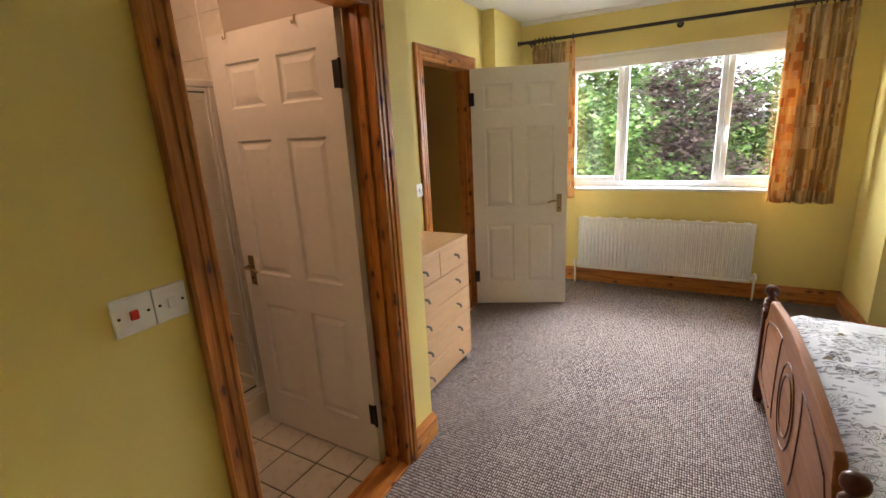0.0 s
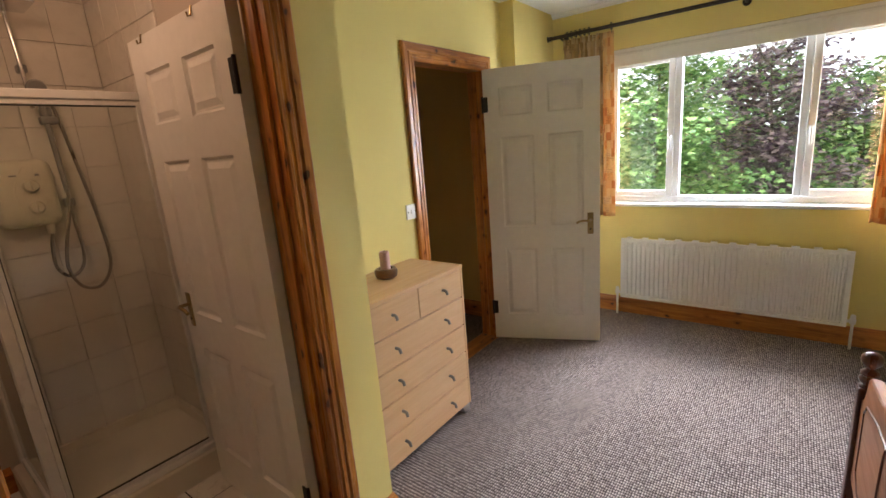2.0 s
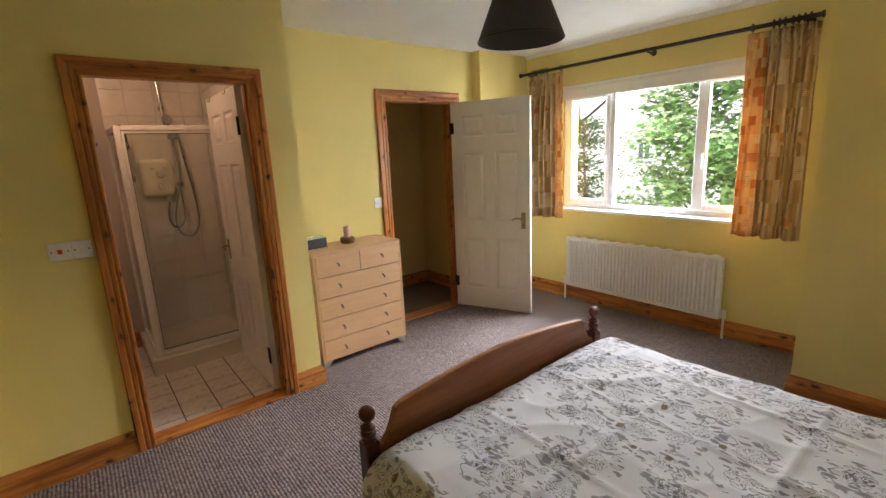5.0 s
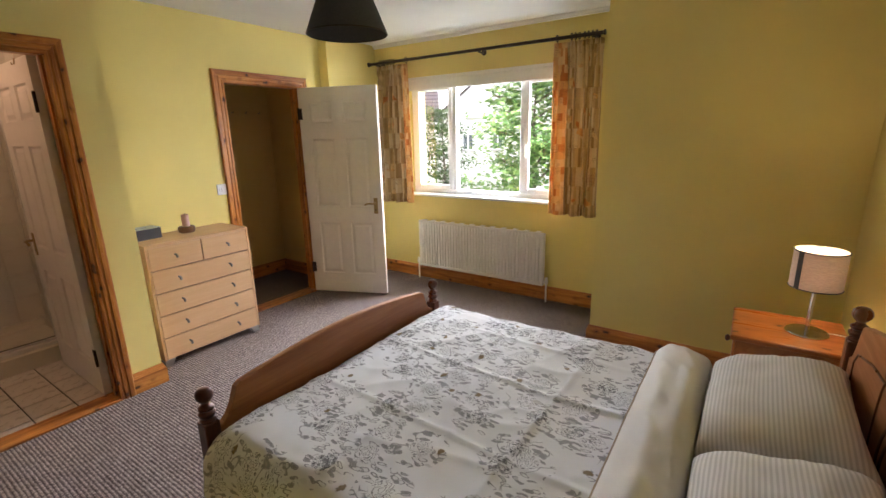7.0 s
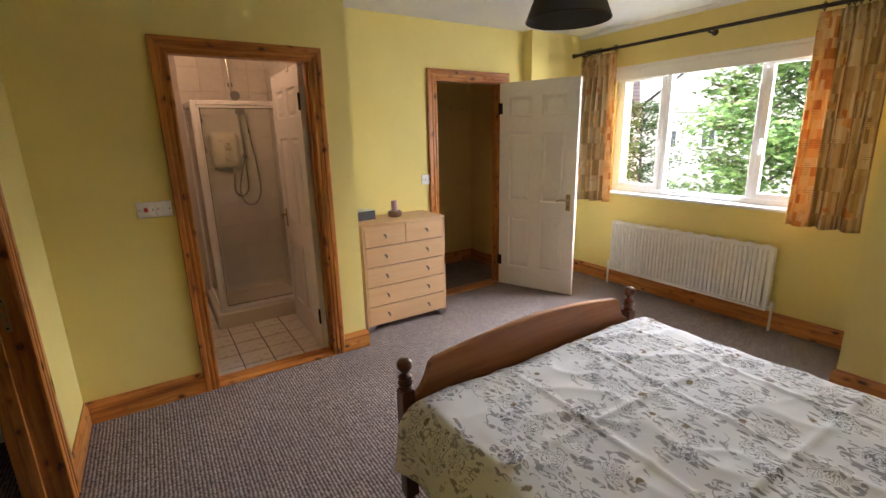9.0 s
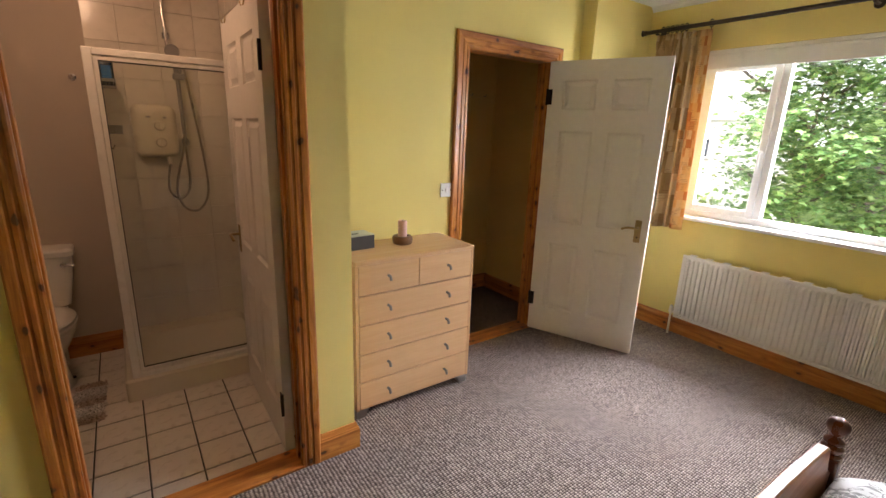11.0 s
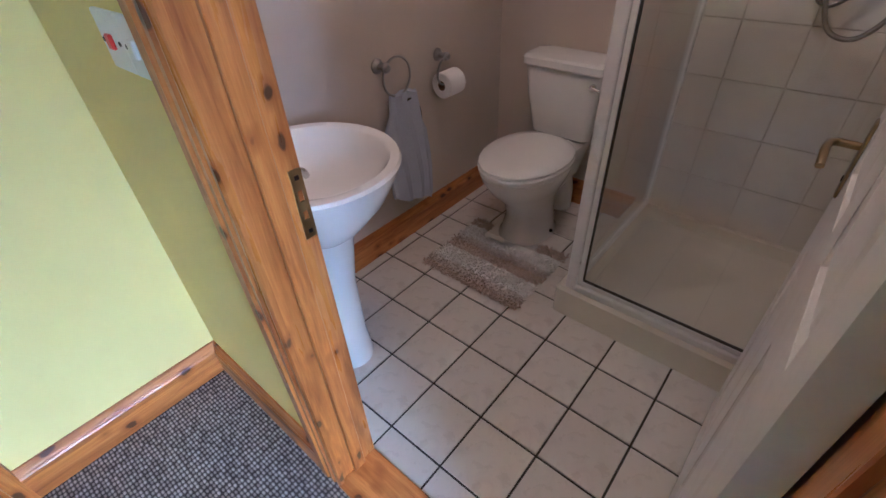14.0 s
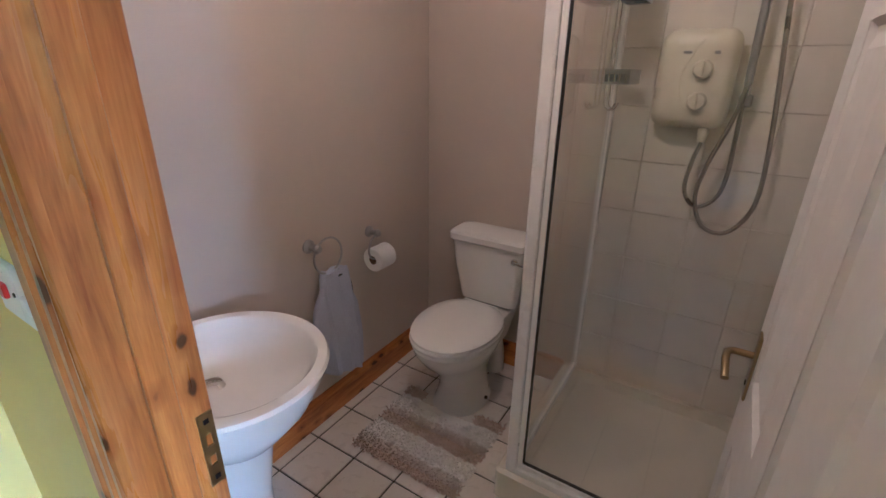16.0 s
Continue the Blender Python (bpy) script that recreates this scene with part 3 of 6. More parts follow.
def curtain(label, x0, x1, flat, pleats, seed, rings):
    c = thing("curtain", label, "curtain", (x0 + x1) / 2, 4.27, 0.83, group="curtains at the window")
    inv = Matrix.Translation((-(x0 + x1) / 2, -4.27, -0.83))
    bm = pleated(x0, x1, flat, 0.835, 2.212, 4.268, pleats, seed)
    bm.transform(inv)
    cloth = part("drape", bm, FABRIC, c)
    md = cloth.modifiers.new("thickness", "SOLIDIFY")
    md.thickness, md.offset = 0.0025, 0
    for x in rings:
        bm = bmesh.new()
        tube(bm, [(x + 0.004 * math.sin(7 * x), 4.27 + 0.024 * math.cos(a), 2.246 + 0.024 * math.sin(a)) for a in [2 * math.pi * k / 18 for k in range(19)]], 0.0035, 6)
        tube(bm, [(x, 4.27, 2.222), (x, 4.268, 2.200)], 0.002, 6)
        bm.transform(inv)
        part("curtain_ring", bm, DARK_METAL, c, "dark metal curtain ring", True)
    return c


curtain("pleated orange and beige patchwork cotton curtain, drawn aside", -1.36, -0.985, (0.78, 1.0), 6, 1, [-1.34 + 0.035 * k for k in range(6)] + [-1.0])
curtain("pleated orange and beige patchwork cotton curtain with wide flat edge", 0.515, 0.905, (0.0, 0.28), 6, 2, [0.54, 0.66, 0.69, 0.72, 0.76, 0.79, 0.82, 0.85])
pole = thing("curtain_pole", "dark bronze metal curtain pole with ball finials", "curtain pole", -0.3, 4.27, 2.246)
part("rod", tube(bmesh.new(), [(-1.17, 0, 0), (1.20, 0, 0)], 0.014, 16), DARK_METAL, pole, "", True)
for s, x in ((-1, -1.17), (1, 1.20)):
    prof = ((0.013, 0.0), (0.019, 0.004), (0.019, 0.012), (0.012, 0.018), (0.022, 0.028), (0.027, 0.042), (0.022, 0.056), (0.010, 0.064), (0.004, 0.067))
    if s > 0:
        prof = ((0.013, 0.0), (0.020, 0.004), (0.020, 0.014))
    part("finial", lathe(bmesh.new(), prof, 18, pose(x, 0, 0, 0, 90 * s, 0)), DARK_METAL, pole, "", True)
for x in (-1.09, 0.12, 1.13):
    bm = tube(bmesh.new(), [(x, 0, -0.016), (x, 0.05, -0.02), (x, 0.098, -0.012)], 0.008)
    lathe(bm, ((0.026, 0), (0.024, 0.006), (0.010, 0.010)), 16, pose(x, 0.099, -0.012, 90, 0, 0))
    part("bracket", bm, DARK_METAL, pole, "", True)

# ---- radiator ----
rad = thing("radiator", "white ribbed panel radiator under the window", "radiator", -0.22, 4.30, 0.155)
RW, RH = 0.70, 0.50
lines = []
n_r = 40
for k in range(n_r):
    c = -RW + 0.03 + (k + 0.5) * (2 * RW - 0.06) / n_r
    w = (2 * RW - 0.06) / n_r
    for dx, dy in ((-0.5, 0.0), (-0.30, 0.0), (-0.16, -0.014), (0.16, -0.014), (0.30, 0.0)):
        lines.append((c + dx * w, dy))
bm = bmesh.new()
strip(bm, [[(x, -0.02 + (dy if 0 < i < 3 else 0), z) for i, z in enumerate((0.02, 0.045, RH - 0.045, RH - 0.02))] for x, dy in lines])
part("ribbed_panel", bm, WHITE_METAL, rad)
part("casing", boxes((-RW, -0.026, 0.0, RW, 0.028, 0.022), (-RW, -0.026, RH - 0.022, RW, -0.012, RH), (-RW, -0.012, 0.022, RW, 0.028, RH - 0.012), (-RW, -0.026, 0.022, -RW + 0.03, -0.012, RH - 0.022), (RW - 0.03, -0.026, 0.022, RW, -0.012, RH - 0.022), bevel=0.003), WHITE_METAL, rad)
for k in range(12):
    x = -RW + 0.06 + k * (2 * RW - 0.12) / 11
    part("grille_clip", box(bmesh.new(), x - 0.022, -0.024, RH - 0.002, x + 0.022, 0.026, RH + 0.003, 0.001), WHITE_METAL, rad)
for s in (-1, 1):
    bm = tube(bmesh.new(), [(s * RW, 0, 0.035), (s * (RW + 0.03), 0, 0.035)], 0.010)
    tube(bm, [(s * (RW + 0.03), 0, 0.03), (s * (RW + 0.03), 0, -0.155)], 0.0085)
    part("pipe", bm, WHITE_METAL, rad, "", True)
    part("valve", lathe(bmesh.new(), ((0.012, 0.0), (0.016, 0.004), (0.017, 0.030), (0.014, 0.036), (0.013, 0.058), (0.009, 0.062)), 16, pose(s * (RW + 0.03), 0, 0.018)), WHITE_METAL, rad, "white plastic valve cap", True)
for x in (-0.5, 0.5):
    part("wall_bracket", boxes((x - 0.02, 0.028, 0.1, x + 0.02, 0.069, 0.4)), WHITE_METAL, rad)

# ---- chest of drawers ----
chest = thing("chest_of_drawers", "pale beech veneer chest of six drawers against the wall", "chest of drawers", -1.235, 2.14, 0)
CD, CW, CZ0, CZ1 = 0.365, 0.366, 0.050, 0.866
part("top", box(bmesh.new(), -CD, -CW, CZ1 - 0.020, 0.003, CW, CZ1, 0.002), BEECH_Y, chest)
for s in (-1, 1):
    y0, y1 = sorted((s * CW, s * (CW - 0.016)))
    part("side_panel", box(bmesh.new(), -CD, y0, CZ0, -0.001, y1, CZ1 - 0.020, 0.0015), BEECH_Z, chest)
part("back_panel", box(bmesh.new(), -CD, -CW + 0.016, CZ0, -CD + 0.008, CW - 0.016, CZ1 - 0.02), BEECH_Z, chest)
part("bottom", box(bmesh.new(), -CD + 0.008, -CW + 0.016, CZ0, -0.02, CW - 0.016, CZ0 + 0.02), BEECH_Y, chest)
DZ = [CZ0 + 0.002 + k * (CZ1 - 0.020 - CZ0) / 5 for k in range(6)]


def drawer(y0, y1, z0, z1, knobs):
    d = part("drawer", box(bmesh.new(), -0.018, y0 + 0.003, z0 + 0.003, 0.0, y1 - 0.003, z1 - 0.0045, 0.0012), BEECH_Y, chest)
    for ky in knobs:
        bm = tube(bmesh.new(), [(0.0, ky, (z0 + z1) / 2 + 0.008), (0.016, ky, (z0 + z1) / 2 + 0.008), (0.025, ky, (z0 + z1) / 2 + 0.004), (0.030, ky, (z0 + z1) / 2 - 0.012)], 0.0072, 10)
        part("drawer_knob", bm, KNOB_METAL, d, "small dark metal knob", True)


for k in range(4):
    drawer(-CW + 0.016, CW - 0.016, DZ[k], DZ[k + 1], (-0.185, 0.185))
drawer(-CW + 0.016, 0, DZ[4], DZ[5], (-0.185,))
drawer(0, CW - 0.016, DZ[4], DZ[5], (0.185,))
# Solid filling in dark stain: the shade of the drawer gaps put into colour.
part("carcass", boxes((-CD + 0.008, -CW + 0.016, CZ0 + 0.02, -0.02, CW - 0.016, CZ1 - 0.02)), BED_DARK, chest, "dark filling that paints shade into the drawer gaps")
for sx in (-CD + 0.04, -0.03):
    for s in (-1, 1):
        bm = bmesh.new()
        strip(bm, [[(sx - 0.02, s * (CW - a), z), (sx + 0.02, s * (CW - a), z)] for a, z in ((0.004, 0.0), (0.050, 0.0), (0.075, CZ0), (0.004, CZ0))], True)
        part("foot", bm, NICKEL, chest, "angled grey metal foot")

# ---- things on the chest ----
ROUND_WOOD = wood("turned_brown_wood", (0.22, 0.10, 0.045), (0.14, 0.06, 0.025), (0.07, 0.03, 0.012), "x", 0.35, False)
WAX = plain("pink_candle_wax", (0.62, 0.36, 0.34), 0.5)
holder = thing("candle_holder", "turned brown wooden candle bowl on the chest", "candle holder", -1.46, 2.165, CZ1)
part("bowl", lathe(bmesh.new(), ((0.046, 0.0), (0.054, 0.006), (0.058, 0.026), (0.056, 0.040), (0.050, 0.046), (0.036, 0.047), (0.032, 0.030), (0.0, 0.028)), 32, caps=False), ROUND_WOOD, holder, "", True)
cd = thing("candle", "pale pink pillar candle in a wooden bowl", "candle", -1.46, 2.165, CZ1 + 0.028)
part("wax", lathe(bmesh.new(), ((0.024, 0.0), (0.0255, 0.004), (0.0255, 0.098), (0.022, 0.104), (0.014, 0.100), (0.0, 0.097)), 24, caps=False), WAX, cd, "", True)
part("wick", tube(bmesh.new(), [(0, 0, 0.097), (0.001, 0, 0.106), (0.003, 0.001, 0.112)], 0.0012, 6), BLACK_IRON, cd)
TISSUE_SIDE = plain("charcoal_leatherette", (0.045, 0.042, 0.048), 0.5, scale=200, bump=0.3)
TISSUE_TOP = plain("pale_green_card", (0.52, 0.54, 0.44), 0.6)
tis = thing("tissue_box", "charcoal tissue box with a pale top", "tissue box", -1.44, 1.87, CZ1, 4)
part("sides", boxes((-0.12, -0.115, 0, 0.0, -0.111, 0.072), (-0.12, 0.111, 0, 0.0, 0.115, 0.072), (-0.12, -0.111, 0, -0.116, 0.111, 0.072), (-0.004, -0.111, 0, 0.0, 0.111, 0.072), (-0.116, -0.111, 0, -0.004, 0.111, 0.004)), TISSUE_SIDE, tis)
part("lid", boxes((-0.12, -0.115, 0.072, 0.0, -0.05, 0.076), (-0.12, 0.05, 0.072, 0.0, 0.115, 0.076), (-0.12, -0.05, 0.072, -0.075, 0.05, 0.076), (-0.045, -0.05, 0.072, 0.0, 0.05, 0.076)), TISSUE_TOP, tis, "pale green lid with a dark slot")

# ---- switches ----


def switch_plate(name, label, m, gangs):
    s = thing(name, label, "light switch")
    for k, (w, rocker) in enumerate(gangs):
        x = k * 0.0875
        pl = part("plate", box(bmesh.new(), x, -0.009, -0.043, x + w, 0, 0.043, 0.003, 2), SWITCH, s)
        rw, rh = (0.009, 0.011) if rocker == RED else (0.010, 0.013)
        part("rocker", box(bmesh.new(), x + w / 2 - rw, -0.015, -rh, x + w / 2 + rw, -0.008, rh, 0.002), rocker, pl, "red rocker" if rocker == RED else "white rocker")
        for sx in (0.012, w - 0.012):
            part("screw", tube(bmesh.new(), [(x + sx, -0.008, 0), (x + sx, -0.0105, 0)], 0.0035, 8), BLACK_IRON, pl)
    s.matrix_world = m
    return s


switch_plate("wall_switch", "pair of white wall switches, one with a red rocker", pose(XB, 0.428, 1.149, 0, 0, 90), ((0.086, RED), (0.078, SWITCH)))
switch_plate("light_switch", "single white wall switch beside the closet doorway", pose(XC, 2.518, 1.131, 0, 0, 90), ((0.086, SWITCH),))

# ---- pendant light ----
SHADE_DARK = plain("charcoal_shade_fabric", (0.075, 0.073, 0.075), 0.8, scale=300, bump=0.3)
pend = thing("pendant_light", "charcoal cone lampshade hanging from the ceiling", "ceiling light", 0.36, 2.13, HC)
sh = part("shade", lathe(bmesh.new(), ((0.178, -0.468), (0.180, -0.465), (0.080, -0.215), (0.077, -0.215), (0.176, -0.464), (0.178, -0.468)), 48, caps=False), SHADE_DARK, pend, "charcoal fabric cone shade", True)
part("rim_wire", tube(bmesh.new(), [(0.179 * math.cos(a), 0.179 * math.sin(a), -0.467) for a in [2 * math.pi * k / 48 for k in range(49)]], 0.003, 6), DARK_METAL, sh, "", True)
part("spider_ring", boxes((-0.078, -0.003, -0.222, 0.078, 0.003, -0.216), (-0.003, -0.078, -0.222, 0.003, 0.078, -0.216)), WHITE_METAL, sh)
part("lamp_holder", lathe(bmesh.new(), ((0.010, -0.19), (0.020, -0.195), (0.022, -0.25), (0.018, -0.262)), 16), SWITCH, pend, "", True)
part("bulb", lathe(bmesh.new(), ((0.012, -0.262), (0.014, -0.28), (0.028, -0.31), (0.030, -0.33), (0.022, -0.352), (0.006, -0.36)), 16), CERAMIC, pend, "unlit white bulb", True)
part("flex", tube(bmesh.new(), [(0, 0, -0.02), (0, 0, -0.19)], 0.0035, 8), SWITCH, pend, "", True)
part("ceiling_rose", lathe(bmesh.new(), ((0.045, 0.0), (0.044, -0.010), (0.030, -0.022), (0.010, -0.026)), 24), SWITCH, pend, "", True)

# ---- closet batten ----
hb = thing("wall_batten", "narrow painted batten fixed to the closet wall", "batten", -2.55, 3.45, 1.79)
part("rail", box(bmesh.new(), 0, -0.22, -0.02, 0.02, 0.22, 0.02, 0.003), CREAM_CLOSET, hb)
for y in (-0.15, 0.0, 0.15):
    part("hook", tube(bmesh.new(), [(0.02, y, 0), (0.045, y, -0.005), (0.055, y, 0.012)], 0.004, 8), BRASS, hb, "", True)

# ---- bed ----


def bedspread_mat():
    m = Mat("white_cotton_with_grey_roses", 0.9, spec=0.12)
    tc = m.node("ShaderNodeTexCoord")
    mp = m.node("ShaderNodeMapping")
    m.link(tc.outputs["UV"], mp.inputs["Vector"])
    v = mp.outputs["Vector"]
    warp = m.node("ShaderNodeTexNoise", Scale=14.0, Detail=2.0)
    m.link(v, warp.inputs["Vector"])
    wv = m.mix(0.05, v, warp.outputs["Color"], "ADD")

    def cells(scale, vec, feature="F1", rand=1.0):
        n = m.node("ShaderNodeTexVoronoi", Scale=scale, Randomness=rand)
        n.voronoi_dimensions, n.feature = "2D", feature
        m.link(vec, n.inputs["Vector"])
        return n

    def chance(n, k):
        sep = m.node("ShaderNodeSeparateColor")
        m.link(n.outputs["Color"], sep.inputs[0])
        return sep.outputs[k]

    on, off = (1, 1, 1), (0, 0, 0)
    roses = cells(6.2, v, rand=0.9)
    tone = chance(roses, 0)
    wild = m.math("ADD", roses.outputs["Distance"], m.math("MULTIPLY", m.math("SUBTRACT", m.noise(v, 30, 2), 0.5), 0.20))
    bloom = m.ramp(wild, (0.24, on), (0.26, off))
    # petals: curled strokes, hatched dark in about half of the flowers
    curl = m.math("ABSOLUTE", m.math("SINE", m.math("ADD", m.math("MULTIPLY", m.noise(v, 34, 1, 0.5, 0.8), 21.0), m.math("MULTIPLY", wild, 26.0))))
    petal = m.math("MULTIPLY", m.ramp(curl, (0.24, on), (0.55, off)), m.ramp(tone, (0.30, (0.75, 0.75, 0.75)), (0.6, on)))
    hatch = m.math("MULTIPLY", m.ramp(m.noise(wv, 62, 3), (0.46, off), (0.60, (0.8, 0.8, 0.8))), m.ramp(tone, (0.45, (0.05, 0.05, 0.05)), (0.60, on)))
    rose = m.math("MULTIPLY", m.math("MAXIMUM", petal, hatch), bloom)
    # leaves: narrow pointed shapes in sprays round the flowers, lying two ways
    around = m.ramp(wild, (0.26, off), (0.28, on), (0.56, on), (0.59, off))
    leaf = None
    for turn, stretch, seedy in ((0.6, 2.3, 0.0), (-0.9, 2.5, 3.7)):
        lm = m.node("ShaderNodeMapping")
        lm.inputs["Rotation"].default_value, lm.inputs["Scale"].default_value, lm.inputs["Location"].default_value = (0, 0, turn), (1, stretch, 1), (seedy, seedy, 0)
        m.link(wv, lm.inputs["Vector"])
        lv = cells(19.0, lm.outputs["Vector"])
        d = m.math("ADD", lv.outputs["Distance"], m.math("MULTIPLY", m.math("SUBTRACT", m.noise(v, 120, 1), 0.5), 0.10))
        edge = m.ramp(m.math("ABSOLUTE", m.math("SUBTRACT", d, 0.27)), (0.030, (0.7, 0.7, 0.7)), (0.075, off))
        fill = m.math("MULTIPLY", m.ramp(d, (0.18, (0.7, 0.7, 0.7)), (0.30, off)), m.ramp(chance(lv, 2), (0.40, (0.1, 0.1, 0.1)), (0.6, on)))
        one = m.math("MULTIPLY", m.math("MAXIMUM", edge, fill), m.ramp(chance(lv, 1), (0.40, off), (0.42, on)))
        leaf = one if leaf is None else m.math("MAXIMUM", leaf, one)
    leaf = m.math("MULTIPLY", leaf, m.math("MULTIPLY", around, m.ramp(m.noise(v, 8, 2), (0.36, off), (0.39, on))))
    # stems: short thin strokes among the leaves
    st = m.math("MULTIPLY", m.ramp(m.math("ABSOLUTE", m.math("SUBTRACT", m.noise(v, 11.0, 1), 0.5)), (0.006, (0.65, 0.65, 0.65)), (0.016, off)), m.math("MULTIPLY", around, m.ramp(m.noise(v, 7.0, 1), (0.48, off), (0.52, on))))
    ink = m.math("MAXIMUM", m.math("MAXIMUM", rose, leaf), st)
    c = m.mix(ink, (0.70, 0.70, 0.71), (0.085, 0.080, 0.090))
    # small brown bees, few and far between
    bees = cells(4.6, wv)
    bee = m.math("MULTIPLY", m.ramp(m.math("ADD", bees.outputs["Distance"], m.math("MULTIPLY", m.noise(v, 90, 2), 0.07)), (0.085, (0.9, 0.9, 0.9)), (0.105, off)), m.ramp(chance(bees, 0), (0.40, off), (0.45, on)))
    c = m.mix(bee, c, (0.17, 0.11, 0.04))
    m.color(c)
    return m.bump(m.noise(v, 700, 2), 0.15, 0.0006).m


def striped_mat():
    m = Mat("fine_striped_cotton", 0.9, spec=0.12)
    tc = m.node("ShaderNodeTexCoord")
    wv = m.node("ShaderNodeTexWave", Scale=26.0, Distortion=0.3)
    wv.bands_direction = "X"
    m.link(tc.outputs["Object"], wv.inputs["Vector"])
    m.color(m.ramp(wv.outputs["Fac"], (0.35, (0.57, 0.54, 0.51)), (0.60, (0.73, 0.70, 0.67))))
    return m.bump(wv.outputs["Fac"], 0.25, 0.001).m


SPREAD, STRIPED = bedspread_mat(), striped_mat()
WHITE_COTTON = plain("white_cotton", (0.72, 0.69, 0.65), 0.9, scale=400, bump=0.2, vary=0.05)
BFX, BHX, BY0, BY1 = 0.40, 2.345, 1.244, 2.672
bed = thing("bed", "pine double bed with turned posts and carved boards", "bed", BFX, (BY0 + BY1) / 2, 0)
OFF = Matrix.Translation((-BFX, -(BY0 + BY1) / 2, 0))


def bed_part(name, bm, mat, parent=None, label="", smooth=False):
    bm.transform(OFF)
    return part(name, bm, mat, parent or bed, label, smooth)


def post(x, y, top):
    bm = bmesh.new()
    s = 0.029
    box(bm, x - s, y - s, 0.03, x + s, y + s, top - 0.135, 0.006, 2)
    lathe(bm, ((0.020, 0.0), (0.024, 0.03)), 16, pose(x, y, 0))
    p = bed_part("post", bm, BED_DARK, None, "dark stained square bed post", False)
    bm = lathe(bmesh.new(), ((0.027, 0.0), (0.029, 0.008), (0.021, 0.016), (0.029, 0.026), (0.031, 0.036), (0.021, 0.046), (0.028, 0.052), (0.028, 0.060), (0.015, 0.070), (0.013, 0.076), (0.020, 0.084), (0.029, 0.096), (0.0315, 0.108), (0.029, 0.121), (0.019, 0.132), (0.008, 0.1355)), 24, pose(x, y, top - 0.1365))
    bed_part("finial", bm, BED_DARK, p, "turned ball finial", True)


for y in (BY0, BY1):
    post(BFX, y, 0.662)
    post(BHX, y, 0.885)


def board(x, top_mid, top_end, z0, name):
    """Arched board between the posts, scooped beside them."""
    L = BY1 - BY0 - 0.058
    pts = []
    n = 64
    for i in range(n + 1):
        u = i / n
        d = min(u, 1 - u) * L
        z = top_end + (top_mid - top_end) * math.sin(math.pi * (0.08 + 0.84 * u)) ** 1.2
        if d < 0.09:
            q = d / 0.09
            z = min(z, top_end - 0.105 + 0.135 * q ** 2.2)
        pts.append((BY0 + 0.029 + u * L, z))
    bm = bmesh.new()
    T = 0.016
    strip(bm, [[(x + a, y, zz) for y, zt in pts for zz in (zt + b if b is not None else z0,)] for a, b in ((-T, None), (-T, -0.005), (-T + 0.004, 0), (T - 0.004, 0), (T, -0.005), (T, None))], True)
    bd = bed_part(name, bm, BED_PINE, None, "arched pine board with carved grooves", False)
    return bd, pts


fb, fpts = board(BFX, 0.672, 0.595, 0.16, "footboard")
hbd, hpts = board(BHX, 0.945, 0.80, 0.30, "headboard")
yc = (BY0 + BY1) / 2
for bd, x, side, zc, h in ((fb, BFX, -1, 0.40, 0.17), (hbd, BHX, -1, 0.62, 0.18)):
    xf = x + side * 0.0155
    for rr in (1.0, 0.72):
        bm = tube(bmesh.new(), [(xf, yc + 0.145 * rr * math.cos(a), zc + h * rr * math.sin(a)) for a in [2 * math.pi * k / 40 for k in range(41)]], 0.0055, 6)
        bed_part("carved_oval", bm, BED_DARK, bd, "dark carved oval groove", True)
    for s in (-1, 1):
        path = []
        for k in range(15):
            a = math.pi * (k / 14 - 0.5)
            path.append((xf, yc + s * (0.215 - 0.035 * (1 - math.cos(a)) + 0.03), zc + (h + 0.02) * math.sin(a)))
        path += [(xf, yc + s * 0.36, zc + h + 0.005), (xf, yc + s * 0.56, zc + h - 0.045), (xf, yc + s * 0.60, zc + h - 0.09), (xf, yc + s * 0.60, zc - h + 0.02), (xf, yc + s * 0.52, zc - h - 0.015), (xf, yc + s * 0.30, zc - h - 0.02)]
        bed_part("carved_line", tube(bmesh.new(), path, 0.005, 6), BED_DARK, bd, "dark carved panel groove", True)
for y in (BY0, BY1):
    bed_part("side_rail", box(bmesh.new(), BFX + 0.03, y - 0.012, 0.20, BHX - 0.03, y + 0.012, 0.34, 0.004), BED_PINE)
bed_part("slat_base", boxes((BFX + 0.03, BY0 + 0.02, 0.22, BHX - 0.03, BY1 - 0.02, 0.25)), BED_PINE)
mat_ob = thing("mattress", "white mattress under the bedding", "mattress", (BFX + BHX) / 2, yc, 0.25)
part("ticking", box(bmesh.new(), -0.93, -0.675, 0, 0.93, 0.675, 0.205, 0.035, 3), WHITE_COTTON, mat_ob, "", True)


def wrinkle(x, y, k=1.0):
    p = Vector((x * 3.0, y * 3.0, 0.3))
    q = Vector((x * 9.0 + 4, y * 5.0, 1.7))
    return k * (0.013 * noise.noise(p) + 0.0025 * noise.noise(Vector((x * 16, y * 11 + x * 5, 2.2))) + 0.0055 * noise.noise(q) + 0.006 * (1 - abs(noise.noise(Vector((x * 4.5 - y * 2.0, y * 4.0 + x, 5.1))))) ** 6)


PIPING = plain("brown_piping_cord", (0.36, 0.28, 0.20), 0.8)


